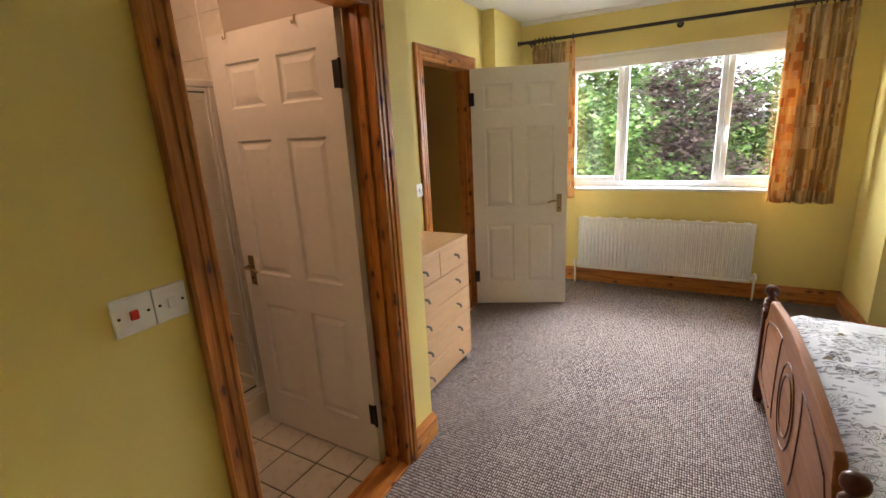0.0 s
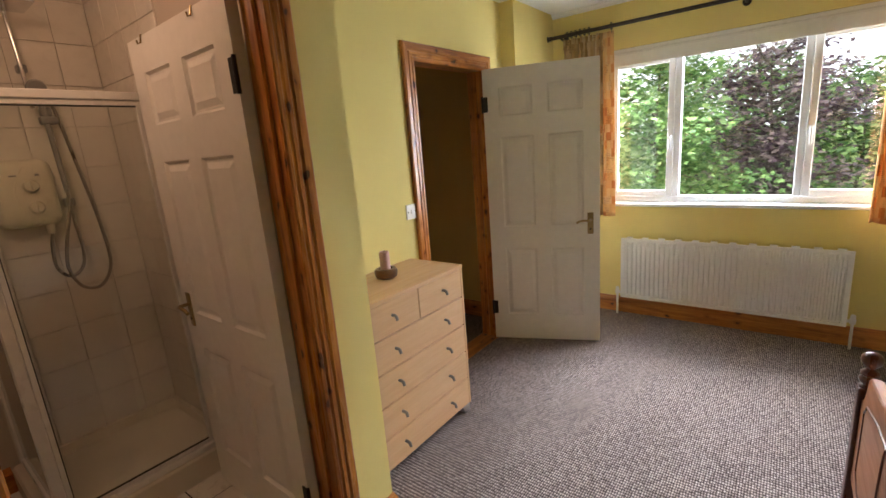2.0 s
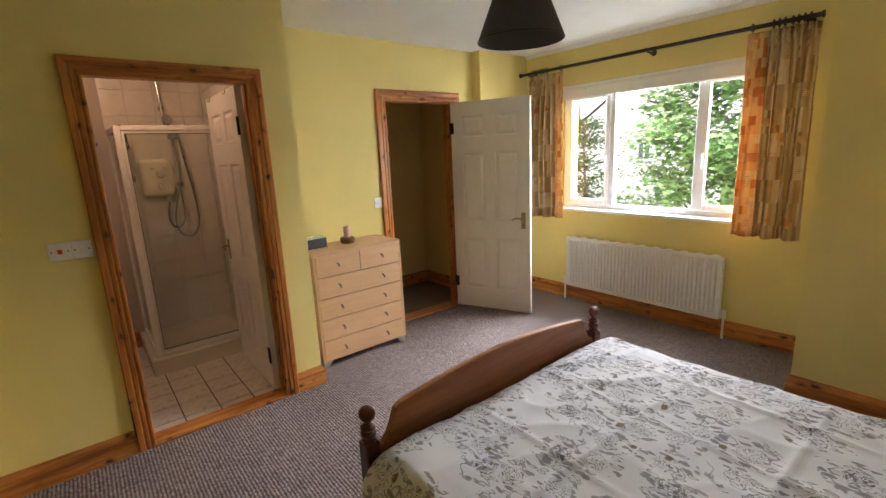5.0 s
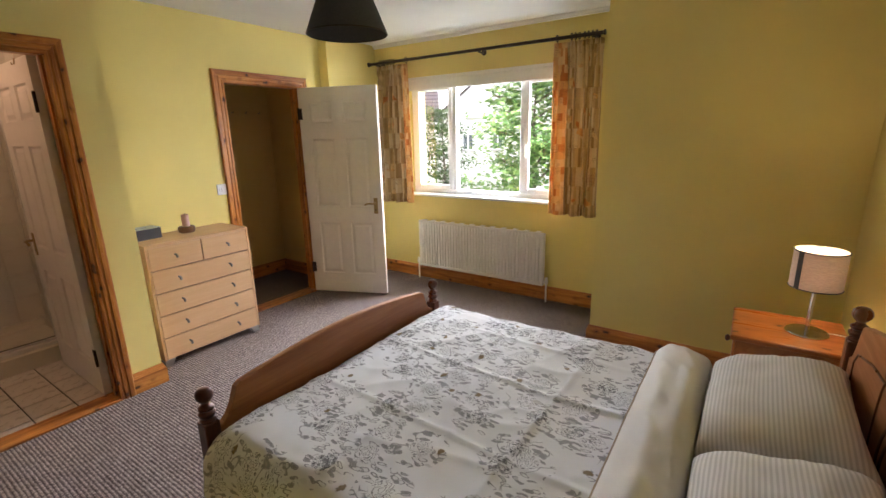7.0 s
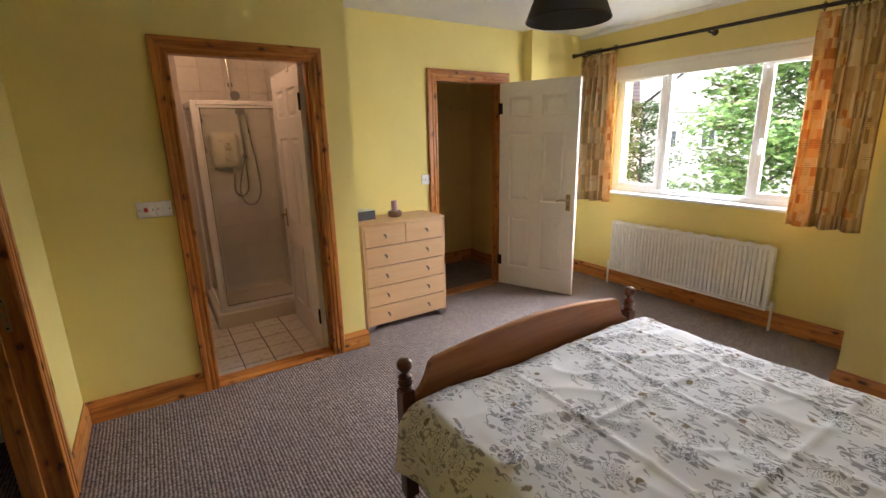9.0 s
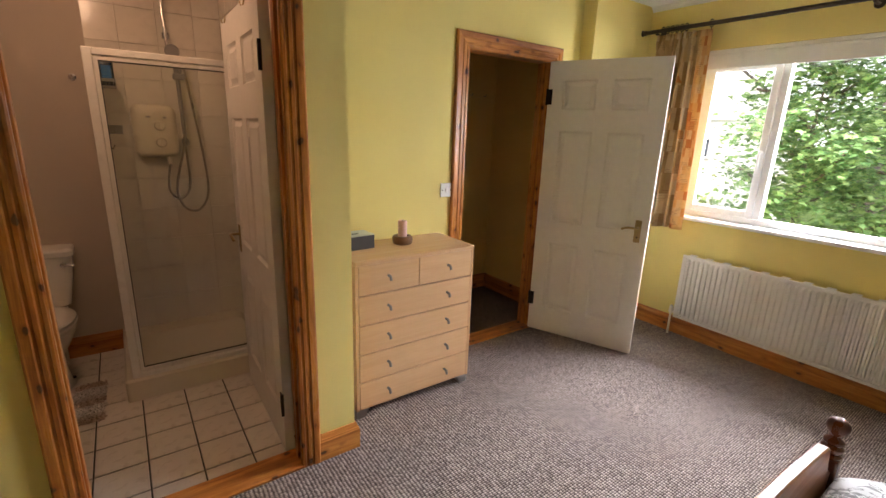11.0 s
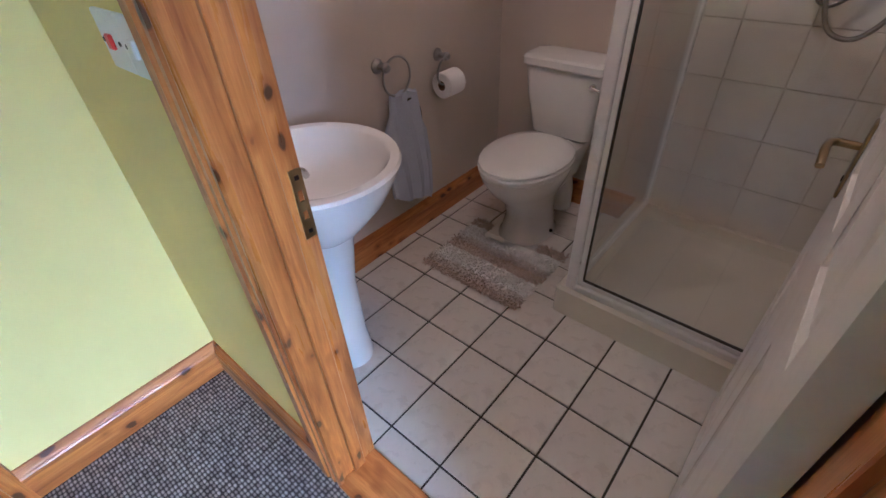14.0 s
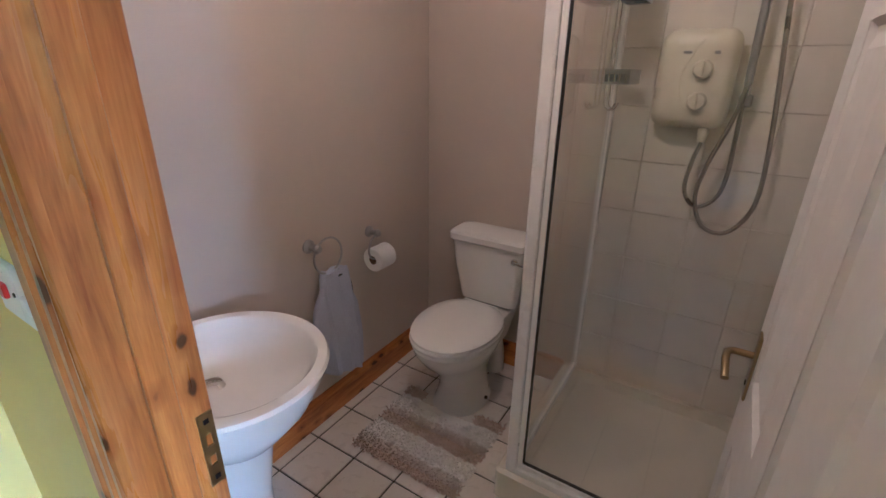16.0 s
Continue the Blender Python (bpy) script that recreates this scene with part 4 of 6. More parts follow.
def draped(x0, x1, y0, y1, top, hang, name, mat, label, nx=130, ny=170, puff=0.0, foot=False):
    """Cloth over the mattress: rounded over both long sides, hanging to the height hang."""
    th = thing(name, label, name.replace("_", " "), (x0 + x1) / 2, yc, 0.5)
    bm = bmesh.new()
    uvl = bm.loops.layers.uv.new("uv")
    r, half = 0.10, (y1 - y0) / 2
    flat = half - r
    arc = math.pi * r / 2
    drop = top - r - hang
    total = flat + arc + drop
    info, grid = {}, []
    for i in range(nx + 1):
        u = i / nx
        x = x0 + (x1 - x0) * u
        line = []
        for j in range(ny + 1):
            s = (2 * j / ny - 1) * total
            a = abs(s)
            if a <= flat:
                y, z = a, top
            elif a <= flat + arc:
                t = (a - flat) / r
                y, z = flat + r * math.sin(t), top - r + r * math.cos(t)
            else:
                dd = a - flat - arc
                y, z = half + 0.10 * dd + 0.018 * math.sin(x * 17 + (3 if s > 0 else 0)) * min(1, dd * 6), top - r - dd
            up = max(0.0, 1 - a / (flat + arc))
            z += wrinkle(x, s) * (1.0 if a < flat + arc else 0.2) + (puff + (0.030 * noise.noise(Vector((u * 3 + s, s * 4, 8))) + 0.010 * noise.noise(Vector((u * 4, s * 13 + u * 3, 3))) if puff else 0)) * max(0.0, math.sin(math.pi * u)) ** 0.55 * (0.4 + 0.6 * min(1, up * 3)) - 0.022 * (1 - min(1.0, up * 4))
            if foot and u < 0.09:
                z -= 0.05 * (1 - u / 0.09) ** 2
            # quilted creases left by folding
            for cx in (0.98, 1.42) if not puff else ():
                z += 0.007 * math.exp(-((x - cx - 0.03 * s) / 0.014) ** 2) * (a < flat)
            for cs in (0.12, 0.47, -0.30):
                z += 0.006 * math.exp(-((s - cs - 0.02 * math.sin(3 * x)) / 0.011) ** 2) * (not puff)
            yy = yc + math.copysign(y, s) + 0.5 * wrinkle(s, x) * (a > flat)
            v = bm.verts.new((x - (x0 + x1) / 2, yy - yc, z - 0.5))
            info[v] = (x, s)
            line.append(v)
        grid.append(line)
    for a, b in zip(grid, grid[1:]):
        for j in range(ny):
            f = bm.faces.new((a[j], a[j + 1], b[j + 1], b[j]))
            f.smooth = True
            for lp in f.loops:
                lp[uvl].uv = info[lp.vert]
    edge = [v.co.copy() for v in grid[0]]
    ob = part("cover", bm, mat, th)
    if puff:
        part("piping", tube(bmesh.new(), [p + Vector((-0.003, 0, 0.0)) for p in edge], 0.003, 6), PIPING, th, "thin brown piped edge", True)
    md = ob.modifiers.new("thickness", "SOLIDIFY")
    md.thickness, md.offset = 0.012, -1
    return th


draped(BFX + 0.032, 1.78, BY0 - 0.075, BY1 + 0.045, 0.528, 0.27, "duvet", SPREAD, "white cotton duvet printed with grey roses", foot=True)
fold = draped(1.685, 1.905, BY0 - 0.085, BY1 + 0.02, 0.545, 0.31, "turned_down_sheet", WHITE_COTTON, "white duvet edge turned down before the pillows", 30, 110, 0.085)
draped(1.90, BHX - 0.03, BY0 - 0.02, BY1 + 0.02, 0.485, 0.30, "fitted_sheet", WHITE_COTTON, "white fitted sheet on the mattress", 24, 60)


def pillow(x, y, z, lx, ly, h, tilt, seed):
    p = thing("pillow", "plump pillow in a fine striped cotton case", "pillow", x, y, z, group="pillows on the bed")
    bm = bmesh.new()
    n = 34
    tops, bots = [], []
    for i in range(n + 1):
        u = 2 * i / n - 1
        ra, rb = [], []
        for j in range(n + 1):
            v = 2 * j / n - 1
            f = max(0.0, (1 - abs(u) ** 3.2) * (1 - abs(v) ** 3.2)) ** 0.46
            sx = u * lx / 2 * (1 - 0.07 * (1 - abs(v) ** 2) * (abs(u) > 0.9))
            sy = v * ly / 2 * (1 - 0.05 * (1 - abs(u) ** 2) * (abs(v) > 0.9))
            wr = 0.012 * noise.noise(Vector((u * 2.2 + seed, v * 3, seed))) + 0.007 * noise.noise(Vector((u * 7 + seed, v * 3.5, 2)))
            ra.append(bm.verts.new((sx, sy, h * 0.62 * f + wr * f)))
            rb.append(bm.verts.new((sx, sy, -h * 0.38 * f)) if 0 < i < n and 0 < j < n else ra[-1])
        tops.append(ra)
        bots.append(rb)
    for i in range(n):
        for j in range(n):
            bm.faces.new((tops[i][j], tops[i + 1][j], tops[i + 1][j + 1], tops[i][j + 1])).smooth = True
            q = (bots[i][j + 1], bots[i + 1][j + 1], bots[i + 1][j], bots[i][j])
            bm.faces.new(q).smooth = True
    part("pillowcase", bm, STRIPED, p)
    p.matrix_world = pose(x, y, z, 0, tilt, seed * 2 - 3)
    return p


pillow(2.115, 2.27, 0.585, 0.44, 0.68, 0.215, -13, 1)
pillow(2.115, 1.60, 0.585, 0.44, 0.68, 0.215, -13, 2)

# ---- bedside table and lamp ----
NX0, NX1, NY0, NY1, NZ = 1.975, 2.40, 2.88, 3.27, 0.60
nt = thing("bedside_table", "honey pine bedside table with a drawer", "bedside table", (NX0 + NX1) / 2, (NY0 + NY1) / 2, 0)
NOFF = Matrix.Translation((-(NX0 + NX1) / 2, -(NY0 + NY1) / 2, 0))


def nt_part(name, bm, mat, parent=None, label="", smooth=False):
    bm.transform(NOFF)
    return part(name, bm, mat, parent or nt, label, smooth)


nt_part("top", box(bmesh.new(), NX0 - 0.02, NY0 - 0.015, NZ - 0.026, NX1, NY1 + 0.015, NZ, 0.009, 3), NIGHT_PINE)
nt_part("body", boxes((NX0 + 0.004, NY0, 0.06, NX1, NY0 + 0.018, NZ - 0.026), (NX0 + 0.004, NY1 - 0.018, 0.06, NX1, NY1, NZ - 0.026), (NX1 - 0.012, NY0 + 0.018, 0.06, NX1, NY1 - 0.018, NZ - 0.026), (NX0 + 0.004, NY0 + 0.018, 0.06, NX1 - 0.012, NY1 - 0.018, 0.08), (NX0 + 0.004, NY0 + 0.018, 0.40, NX1 - 0.012, NY1 - 0.018, 0.415)), BED_PINE)
dr = nt_part("drawer", box(bmesh.new(), NX0 - 0.006, NY0 + 0.02, 0.42, NX0 + 0.02, NY1 - 0.02, NZ - 0.032, 0.004), NIGHT_PINE)
nt_part("knob", lathe(bmesh.new(), ((0.008, 0), (0.008, 0.012), (0.016, 0.018), (0.017, 0.026), (0.010, 0.033), (0.002, 0.034)), 16, pose(NX0 - 0.006, (NY0 + NY1) / 2, 0.50, 0, -90, 0)), BED_DARK, dr, "turned wooden knob", True)
dd = nt_part("door", box(bmesh.new(), NX0 - 0.004, NY0 + 0.02, 0.085, NX0 + 0.016, NY1 - 0.02, 0.412, 0.004), NIGHT_PINE)
nt_part("knob", lathe(bmesh.new(), ((0.008, 0), (0.008, 0.012), (0.016, 0.018), (0.017, 0.026), (0.010, 0.033), (0.002, 0.034)), 16, pose(NX0 - 0.004, NY0 + 0.06, 0.28, 0, -90, 0)), BED_DARK, dd, "turned wooden knob", True)
for x in (NX0 + 0.02, NX1 - 0.03):
    for y in (NY0 + 0.02, NY1 - 0.02):
        nt_part("foot", lathe(bmesh.new(), ((0.020, 0.0), (0.026, 0.02), (0.027, 0.045), (0.020, 0.062)), 16, pose(x, y, 0)), BED_DARK, None, "", True)


def shade_mat():
    m = Mat("linen_lampshade", 0.9, spec=0.1)
    v = m.coords((1, 1, 6))
    c = m.ramp(m.noise(v, 60, 3), (0.35, (0.46, 0.39, 0.36)), (0.65, (0.57, 0.49, 0.45)))
    m.color(c)
    tr = m.node("ShaderNodeBsdfTranslucent")
    m.link(c, tr.inputs["Color"])
    ad = m.node("ShaderNodeMixShader", Fac=0.26)
    m.link(m.b.outputs[0], ad.inputs[1])
    m.link(tr.outputs[0], ad.inputs[2])
    m.link(ad.outputs[0], m.nodes["Material Output"].inputs["Surface"])
    return m.m


tl = thing("table_lamp", "lit bedside lamp with a grey drum shade", "table lamp", 2.245, 3.07, NZ)
part("base", lathe(bmesh.new(), ((0.082, 0.0), (0.084, 0.005), (0.080, 0.010), (0.020, 0.017), (0.010, 0.020)), 32), CHROME, tl, "round chrome base", True)
part("stem", tube(bmesh.new(), [(0, 0, 0.015), (0, 0, 0.24)], 0.0095, 14), CHROME, tl, "", True)
shd = part("shade", lathe(bmesh.new(), ((0.094, 0.222), (0.098, 0.222), (0.098, 0.395), (0.094, 0.395), (0.094, 0.222)), 40, caps=False), shade_mat(), tl, "pinkish grey linen drum shade", True)
for z in (0.224, 0.393):
    part("shade_trim", tube(bmesh.new(), [(0.098 * math.cos(a), 0.098 * math.sin(a), z) for a in [2 * math.pi * k / 40 for k in range(41)]], 0.003, 6), SHADE_DARK, shd, "", True)
bm = boxes((-0.100, -0.011, 0.223, -0.0965, 0.011, 0.394))
bm.transform(pose(0, 0, 0, 0, 0, 42))
part("shade_seam", bm, SHADE_DARK, shd, "dark seam band")
part("shade_carrier", boxes((-0.095, -0.002, 0.24, 0.095, 0.002, 0.244), (-0.002, -0.095, 0.24, 0.002, 0.095, 0.244)), CHROME, shd)
part("cable", tube(bmesh.new(), [(0.07, 0.02, 0.006), (0.11, 0.03, 0.004), (0.15, 0.02, 0.004), (0.175, 0.03, 0.004)], 0.003, 6), SWITCH, tl, "", True)
BULB = bpy.data.materials.new("glowing_bulb")
BULB.use_nodes = True
BULB.node_tree.nodes["Principled BSDF"].inputs["Emission Color"].default_value = (1.0, 0.75, 0.45, 1)
BULB.node_tree.nodes["Principled BSDF"].inputs["Emission Strength"].default_value = 6.0
part("bulb", lathe(bmesh.new(), ((0.010, 0.235), (0.014, 0.245), (0.020, 0.252), (0.014, 0.258), (0.004, 0.262)), 14), BULB, tl, "", True)

# ---- shower room ----
TILE_WALL = plain("cream_glazed_wall_tile", (0.68, 0.60, 0.50), 0.10, vary=0.06, scale=6)
TRAY = plain("cream_acrylic_tray", (0.81, 0.75, 0.64), 0.22, vary=0.08, scale=7)
WHITE_FRAME = plain("white_enamelled_profile", (0.84, 0.82, 0.78), 0.3)
SH_GLASS = glass("shower_glass", (0.95, 0.97, 0.95))
SEAL = plain("black_rubber_seal", (0.04, 0.038, 0.036), 0.6)
UNIT = plain("ivory_plastic", (0.74, 0.68, 0.54), 0.3)
GREY_PLASTIC = plain("grey_shower_plastic", (0.30, 0.29, 0.28), 0.35)
HOSE = plain("steel_shower_hose", (0.36, 0.33, 0.29), 0.3, 0.8)
TX, TY = -2.03, 0.80
tray = thing("shower_tray", "cream square shower tray on the tiled floor", "shower tray", TX, TY, 0)


def rounded_rect(x0, y0, x1, y1, r, n=6):
    pts = []
    for cx, cy, a0 in ((x1 - r, y1 - r, 0), (x0 + r, y1 - r, 90), (x0 + r, y0 + r, 180), (x1 - r, y0 + r, 270)):
        for k in range(n + 1):
            a = radians(a0 + 90 * k / n)
            pts.append((cx + r * math.cos(a), cy + r * math.sin(a)))
    return pts


def loops(bm, rings, cap0=True, cap1=True):
    rows = [[bm.verts.new(p) for p in ring] for ring in rings]
    n = len(rows[0])
    for a, b in zip(rows, rows[1:]):
        for k in range(n):
            bm.faces.new((a[k], a[(k + 1) % n], b[(k + 1) % n], b[k]))
    if cap0:
        bm.faces.new(rows[0][::-1])
    if cap1:
        bm.faces.new(rows[-1])
    return bm


sx, sy = BX - TX, BY - TY
rings = []
for i, z, r in ((0.0, 0.0, 0.02), (0.0, 0.118, 0.02), (0.010, 0.130, 0.02), (0.058, 0.132, 0.05), (0.068, 0.124, 0.05), (0.095, 0.082, 0.06), (0.115, 0.076, 0.06)):
    rings.append([(x, y, z) for x, y in rounded_rect(sx + min(i, 0.035) + 0.002, i, -i, sy - min(i, 0.035) - 0.002, r)])
part("basin_tray", loops(bmesh.new(), rings), TRAY, tray, "", True)

enc = thing("shower_enclosure", "white framed glass shower enclosure", "shower enclosure", -2.06, 0.855, 0.13)
ez = 1.67
FYR = BY - 0.855
part("corner_post", box(bmesh.new(), -0.018, -0.018, 0.0, 0.018, 0.020, ez, 0.004), WHITE_FRAME, enc)
part("wall_post", box(bmesh.new(), BX + 2.06 + 0.001, -0.014, 0.0, BX + 2.06 + 0.03, 0.014, ez, 0.003), WHITE_FRAME, enc)
part("end_post", box(bmesh.new(), -0.016, FYR - 0.035, 0.0, 0.016, FYR - 0.001, ez, 0.003), WHITE_FRAME, enc)
part("hinge_post", box(bmesh.new(), -0.014, 0.585, 0.03, 0.014, 0.615, ez - 0.03, 0.003), WHITE_FRAME, enc)
part("front_rail", box(bmesh.new(), -0.016, 0.020, ez - 0.032, 0.016, FYR - 0.035, ez, 0.003), WHITE_FRAME, enc)
part("front_sill", box(bmesh.new(), -0.020, 0.020, 0.0, 0.020, FYR - 0.035, 0.030, 0.004), WHITE_FRAME, enc)
part("side_rail", box(bmesh.new(), BX + 2.09, -0.014, ez - 0.030, -0.018, 0.014, ez, 0.003), WHITE_FRAME, enc)
part("side_sill", box(bmesh.new(), BX + 2.09, -0.014, 0.0, -0.018, 0.014, 0.028, 0.003), WHITE_FRAME, enc)
sd = part("shower_door", boxes((-0.010, 0.022, 0.036, 0.010, 0.038, ez - 0.036), (-0.010, 0.568, 0.036, 0.010, 0.583, ez - 0.036), (-0.010, 0.038, 0.036, 0.010, 0.568, 0.050), (-0.010, 0.038, ez - 0.052, 0.010, 0.568, ez - 0.036)), WHITE_FRAME, enc)
for nm, r in (("pane", (-0.003, 0.038, 0.050, 0.003, 0.568, ez - 0.052)),):
    g = part("pane", box(bmesh.new(), *r), SH_GLASS, sd)
    g.visible_shadow = False
g = part("pane", box(bmesh.new(), BX + 2.09, -0.003, 0.028, -0.018, 0.003, ez - 0.03), SH_GLASS, enc)
g.visible_shadow = False
g = part("pane", box(bmesh.new(), -0.003, 0.615, 0.03, 0.003, FYR - 0.035, ez - 0.032), SH_GLASS, enc)
g.visible_shadow = False
part("seal", boxes((-0.0105, 0.038, 0.0505, -0.004, 0.042, ez - 0.055), (-0.006, 0.042, 0.0505, 0.0065, 0.568, 0.0545), (-0.006, 0.042, ez - 0.058, 0.0065, 0.568, ez - 0.0535), (0.0035, 0.0385, 0.0545, 0.0065, 0.042, ez - 0.058)), SEAL, sd, "black rubber glazing seal")

su = thing("electric_shower", "ivory electric shower unit on the tiled wall", "shower unit", BX + 0.012, 1.125, 1.42)
rings = []
for i, x in ((0.0, 0.0), (0.0, 0.05), (0.010, 0.072), (0.030, 0.084), (0.06, 0.088)):
    rings.append([(x, y, z) for y, z in rounded_rect(-0.118 + i, -0.155 + i, 0.118 - i, 0.158 - i, 0.045 - 0.4 * i)])
part("case", loops(bmesh.new(), rings), UNIT, su, "", True)
for z, r in ((0.035, 0.030), (-0.065, 0.030)):
    kn = part("dial", lathe(bmesh.new(), ((r, 0.0), (r, 0.012), (r - 0.006, 0.022), (0.004, 0.024)), 24, pose(0.087, 0.022, z, 0, 90, 0)), UNIT, su, "", True)
    part("grip", box(bmesh.new(), 0.105, 0.018, z - 0.026, 0.122, 0.026, z + 0.026, 0.003), UNIT, kn)
part("button", box(bmesh.new(), 0.086, -0.045, 0.082, 0.090, -0.020, 0.090, 0.001), GREY_PLASTIC, su, "small dark mark")
part("button", box(bmesh.new(), 0.086, 0.045, 0.080, 0.090, 0.062, 0.090, 0.001), GREY_PLASTIC, su, "small dark mark")
part("swoosh_ridge", tube(bmesh.new(), [(0.086, 0.01 - 0.05 * math.sin(k / 12 * 2.6), 0.125 - 0.018 * k) for k in range(13)], 0.004, 6), UNIT, su, "", True)
part("outlet", lathe(bmesh.new(), ((0.016, 0.0), (0.018, -0.015), (0.014, -0.045), (0.012, -0.05)), 16, pose(0.045, 0.06, -0.150)), UNIT, su, "white hose outlet", True)

ra = thing("shower_riser", "chrome riser rail with handset and grey hose", "shower riser", BX + 0.012, 1.285, 1.05)
part("rail", tube(bmesh.new(), [(0.045, 0, 0.30), (0.045, -0.004, 0.76)], 0.0095, 14), CHROME, ra, "", True)
for z in (0.31, 0.745):
    part("rail_bracket", boxes((0.0, -0.02, z - 0.02, 0.056, 0.02, z + 0.02), bevel=0.006), GREY_PLASTIC, ra)
hs = part("handset", tube(bmesh.new(), [(0.070, -0.005, 0.36), (0.068, -0.008, 0.52), (0.066, -0.012, 0.70), (0.075, -0.02, 0.80), (0.090, -0.03, 0.85)], 0.012, 12), GREY_PLASTIC, ra, "grey plastic shower handset", True)
part("spray_head", lathe(bmesh.new(), ((0.012, 0.0), (0.036, 0.012), (0.040, 0.030), (0.036, 0.036), (0.004, 0.037)), 24, pose(0.085, -0.028, 0.85, 0, 105, 0)), GREY_PLASTIC, hs, "", True)
part("slider", box(bmesh.new(), 0.030, -0.035, 0.685, 0.082, 0.030, 0.722, 0.008, 2), GREY_PLASTIC, ra, "", True)


def smooth_path(pts, n=8):
    v = [Vector(p) for p in pts]
    v = [2 * v[0] - v[1]] + v + [2 * v[-1] - v[-2]]
    out = []
    for a, b, c, d in zip(v, v[1:], v[2:], v[3:]):
        for k in range(n):
            t = k / n
            out.append(0.5 * ((2 * b) + (c - a) * t + (2 * a - 5 * b + 4 * c - d) * t * t + (3 * b - a - 3 * c + d) * t ** 3))
    return out + [v[-2]]


part("hose", tube(bmesh.new(), smooth_path([(0.045, -0.100, 0.168), (0.05, -0.115, 0.10), (0.06, -0.12, 0.0), (0.065, -0.075, -0.055), (0.06, -0.02, -0.02), (0.055, 0.0, 0.06), (0.05, -0.002, 0.20), (0.05, -0.005, 0.30)]), 0.0075, 10), HOSE, ra, "", True)
part("hose", tube(bmesh.new(), smooth_path([(0.070, -0.005, 0.36), (0.072, -0.02, 0.26), (0.075, -0.065, 0.10), (0.075, -0.080, -0.02), (0.07, -0.04, -0.12), (0.07, 0.04, -0.13), (0.065, 0.10, -0.02), (0.06, 0.095, 0.20), (0.055, 0.062, 0.50), (0.05, 0.035, 0.73), (0.05, 0.02, 0.80)]), 0.0075, 10), HOSE, ra, "", True)
rh = thing("rain_shower_head", "square chrome rain head on a wall arm", "shower head", BX + 0.012, 1.24, 1.95)
part("arm", tube(bmesh.new(), smooth_path([(0.045, 0.0, -0.14), (0.045, -0.002, 0.0), (0.045, -0.01, 0.26), (0.06, -0.015, 0.30), (0.12, -0.03, 0.315), (0.19, -0.05, 0.305)]), 0.009, 12), CHROME, rh, "", True)
part("arm_bracket", boxes((0.0, -0.018, 0.02, 0.05, 0.018, 0.056), bevel=0.005), GREY_PLASTIC, rh)
part("plate", box(bmesh.new(), 0.09, -0.15, 0.268, 0.29, 0.05, 0.280, 0.004, 2), CHROME, rh)

cad = thing("shower_caddy", "chrome wire caddy hooked over the glass side panel", "shower caddy", -2.62, 0.874, 1.27)
for x in (-0.028, 0.028):
    wire = smooth_path([(x, -0.034, 0.49), (x, -0.036, 0.532), (x, -0.018, 0.540), (x, 0.0, 0.530), (x, 0.001, 0.30), (x, 0.001, 0.10), (x, 0.004, 0.062), (x, 0.022, 0.050), (x, 0.036, 0.072)])
    part("hanger_wire", tube(bmesh.new(), wire, 0.0028, 8), CHROME, cad, "", True)
for z in (0.135, 0.385):
    bm = boxes((-0.092, 0.004, z, 0.092, 0.0055, z + 0.046), (-0.092, 0.0805, z, 0.092, 0.082, z + 0.046), (-0.092, 0.0055, z, -0.0905, 0.0805, z + 0.046), (0.0905, 0.0055, z + 0.030, 0.092, 0.0805, z + 0.046), (0.0905, 0.0055, z, 0.092, 0.0805, z + 0.008))
    bk = part("basket", bm, NICKEL, cad, "flat metal basket band")
    for k in range(7):
        x = -0.078 + k * 0.026
        part("basket_wire", tube(bmesh.new(), [(x, 0.005, z + 0.003), (x, 0.081, z + 0.003)], 0.002, 6), CHROME, bk)
    for k in range(4):
        y = 0.018 + k * 0.017
        part("basket_wire", tube(bmesh.new(), [(0.0913, y, z + 0.006), (0.0913, y, z + 0.032)], 0.0018, 6), CHROME, bk)
BOTTLE = plain("dark_blue_bottle_plastic", (0.012, 0.03, 0.06), 0.25)
LABEL = plain("blue_label", (0.03, 0.17, 0.42), 0.4)
bo = thing("shampoo_bottle", "dark blue shampoo bottle in the wire caddy", "bottle", -2.585, 0.918, 1.66)
part("bottle_body", loops(bmesh.new(), [[(x, y, z) for x, y in rounded_rect(-0.022 + i, -0.034 + i, 0.022 - i, 0.034 - i, 0.014)] for i, z in ((0.004, 0.0), (0.0, 0.006), (0.0, 0.135), (0.007, 0.150))]), BOTTLE, bo, "", True)
part("cap", lathe(bmesh.new(), ((0.014, 0.150), (0.015, 0.153), (0.015, 0.180), (0.012, 0.183)), 16), BOTTLE, bo, "", True)
part("label", boxes((0.0218, -0.022, 0.03, 0.0228, 0.022, 0.11)), LABEL, bo, "blue paper label")

# ---- toilet ----
wc = thing("toilet", "white ceramic close-coupled toilet with closed lid", "toilet", BX, 0.435, 0)


def oval(cx, cy, a_front, a_back, b, n=36):
    pts = []
    for k in range(n):
        t = 2 * math.pi * k / n
        c, s = math.cos(t), math.sin(t)
        pts.append((cx + (a_front if c > 0 else a_back) * c * (abs(c) ** 0.0), cy + b * math.copysign(abs(s) ** (0.92 if c > 0 else 0.75), s)))
    return pts


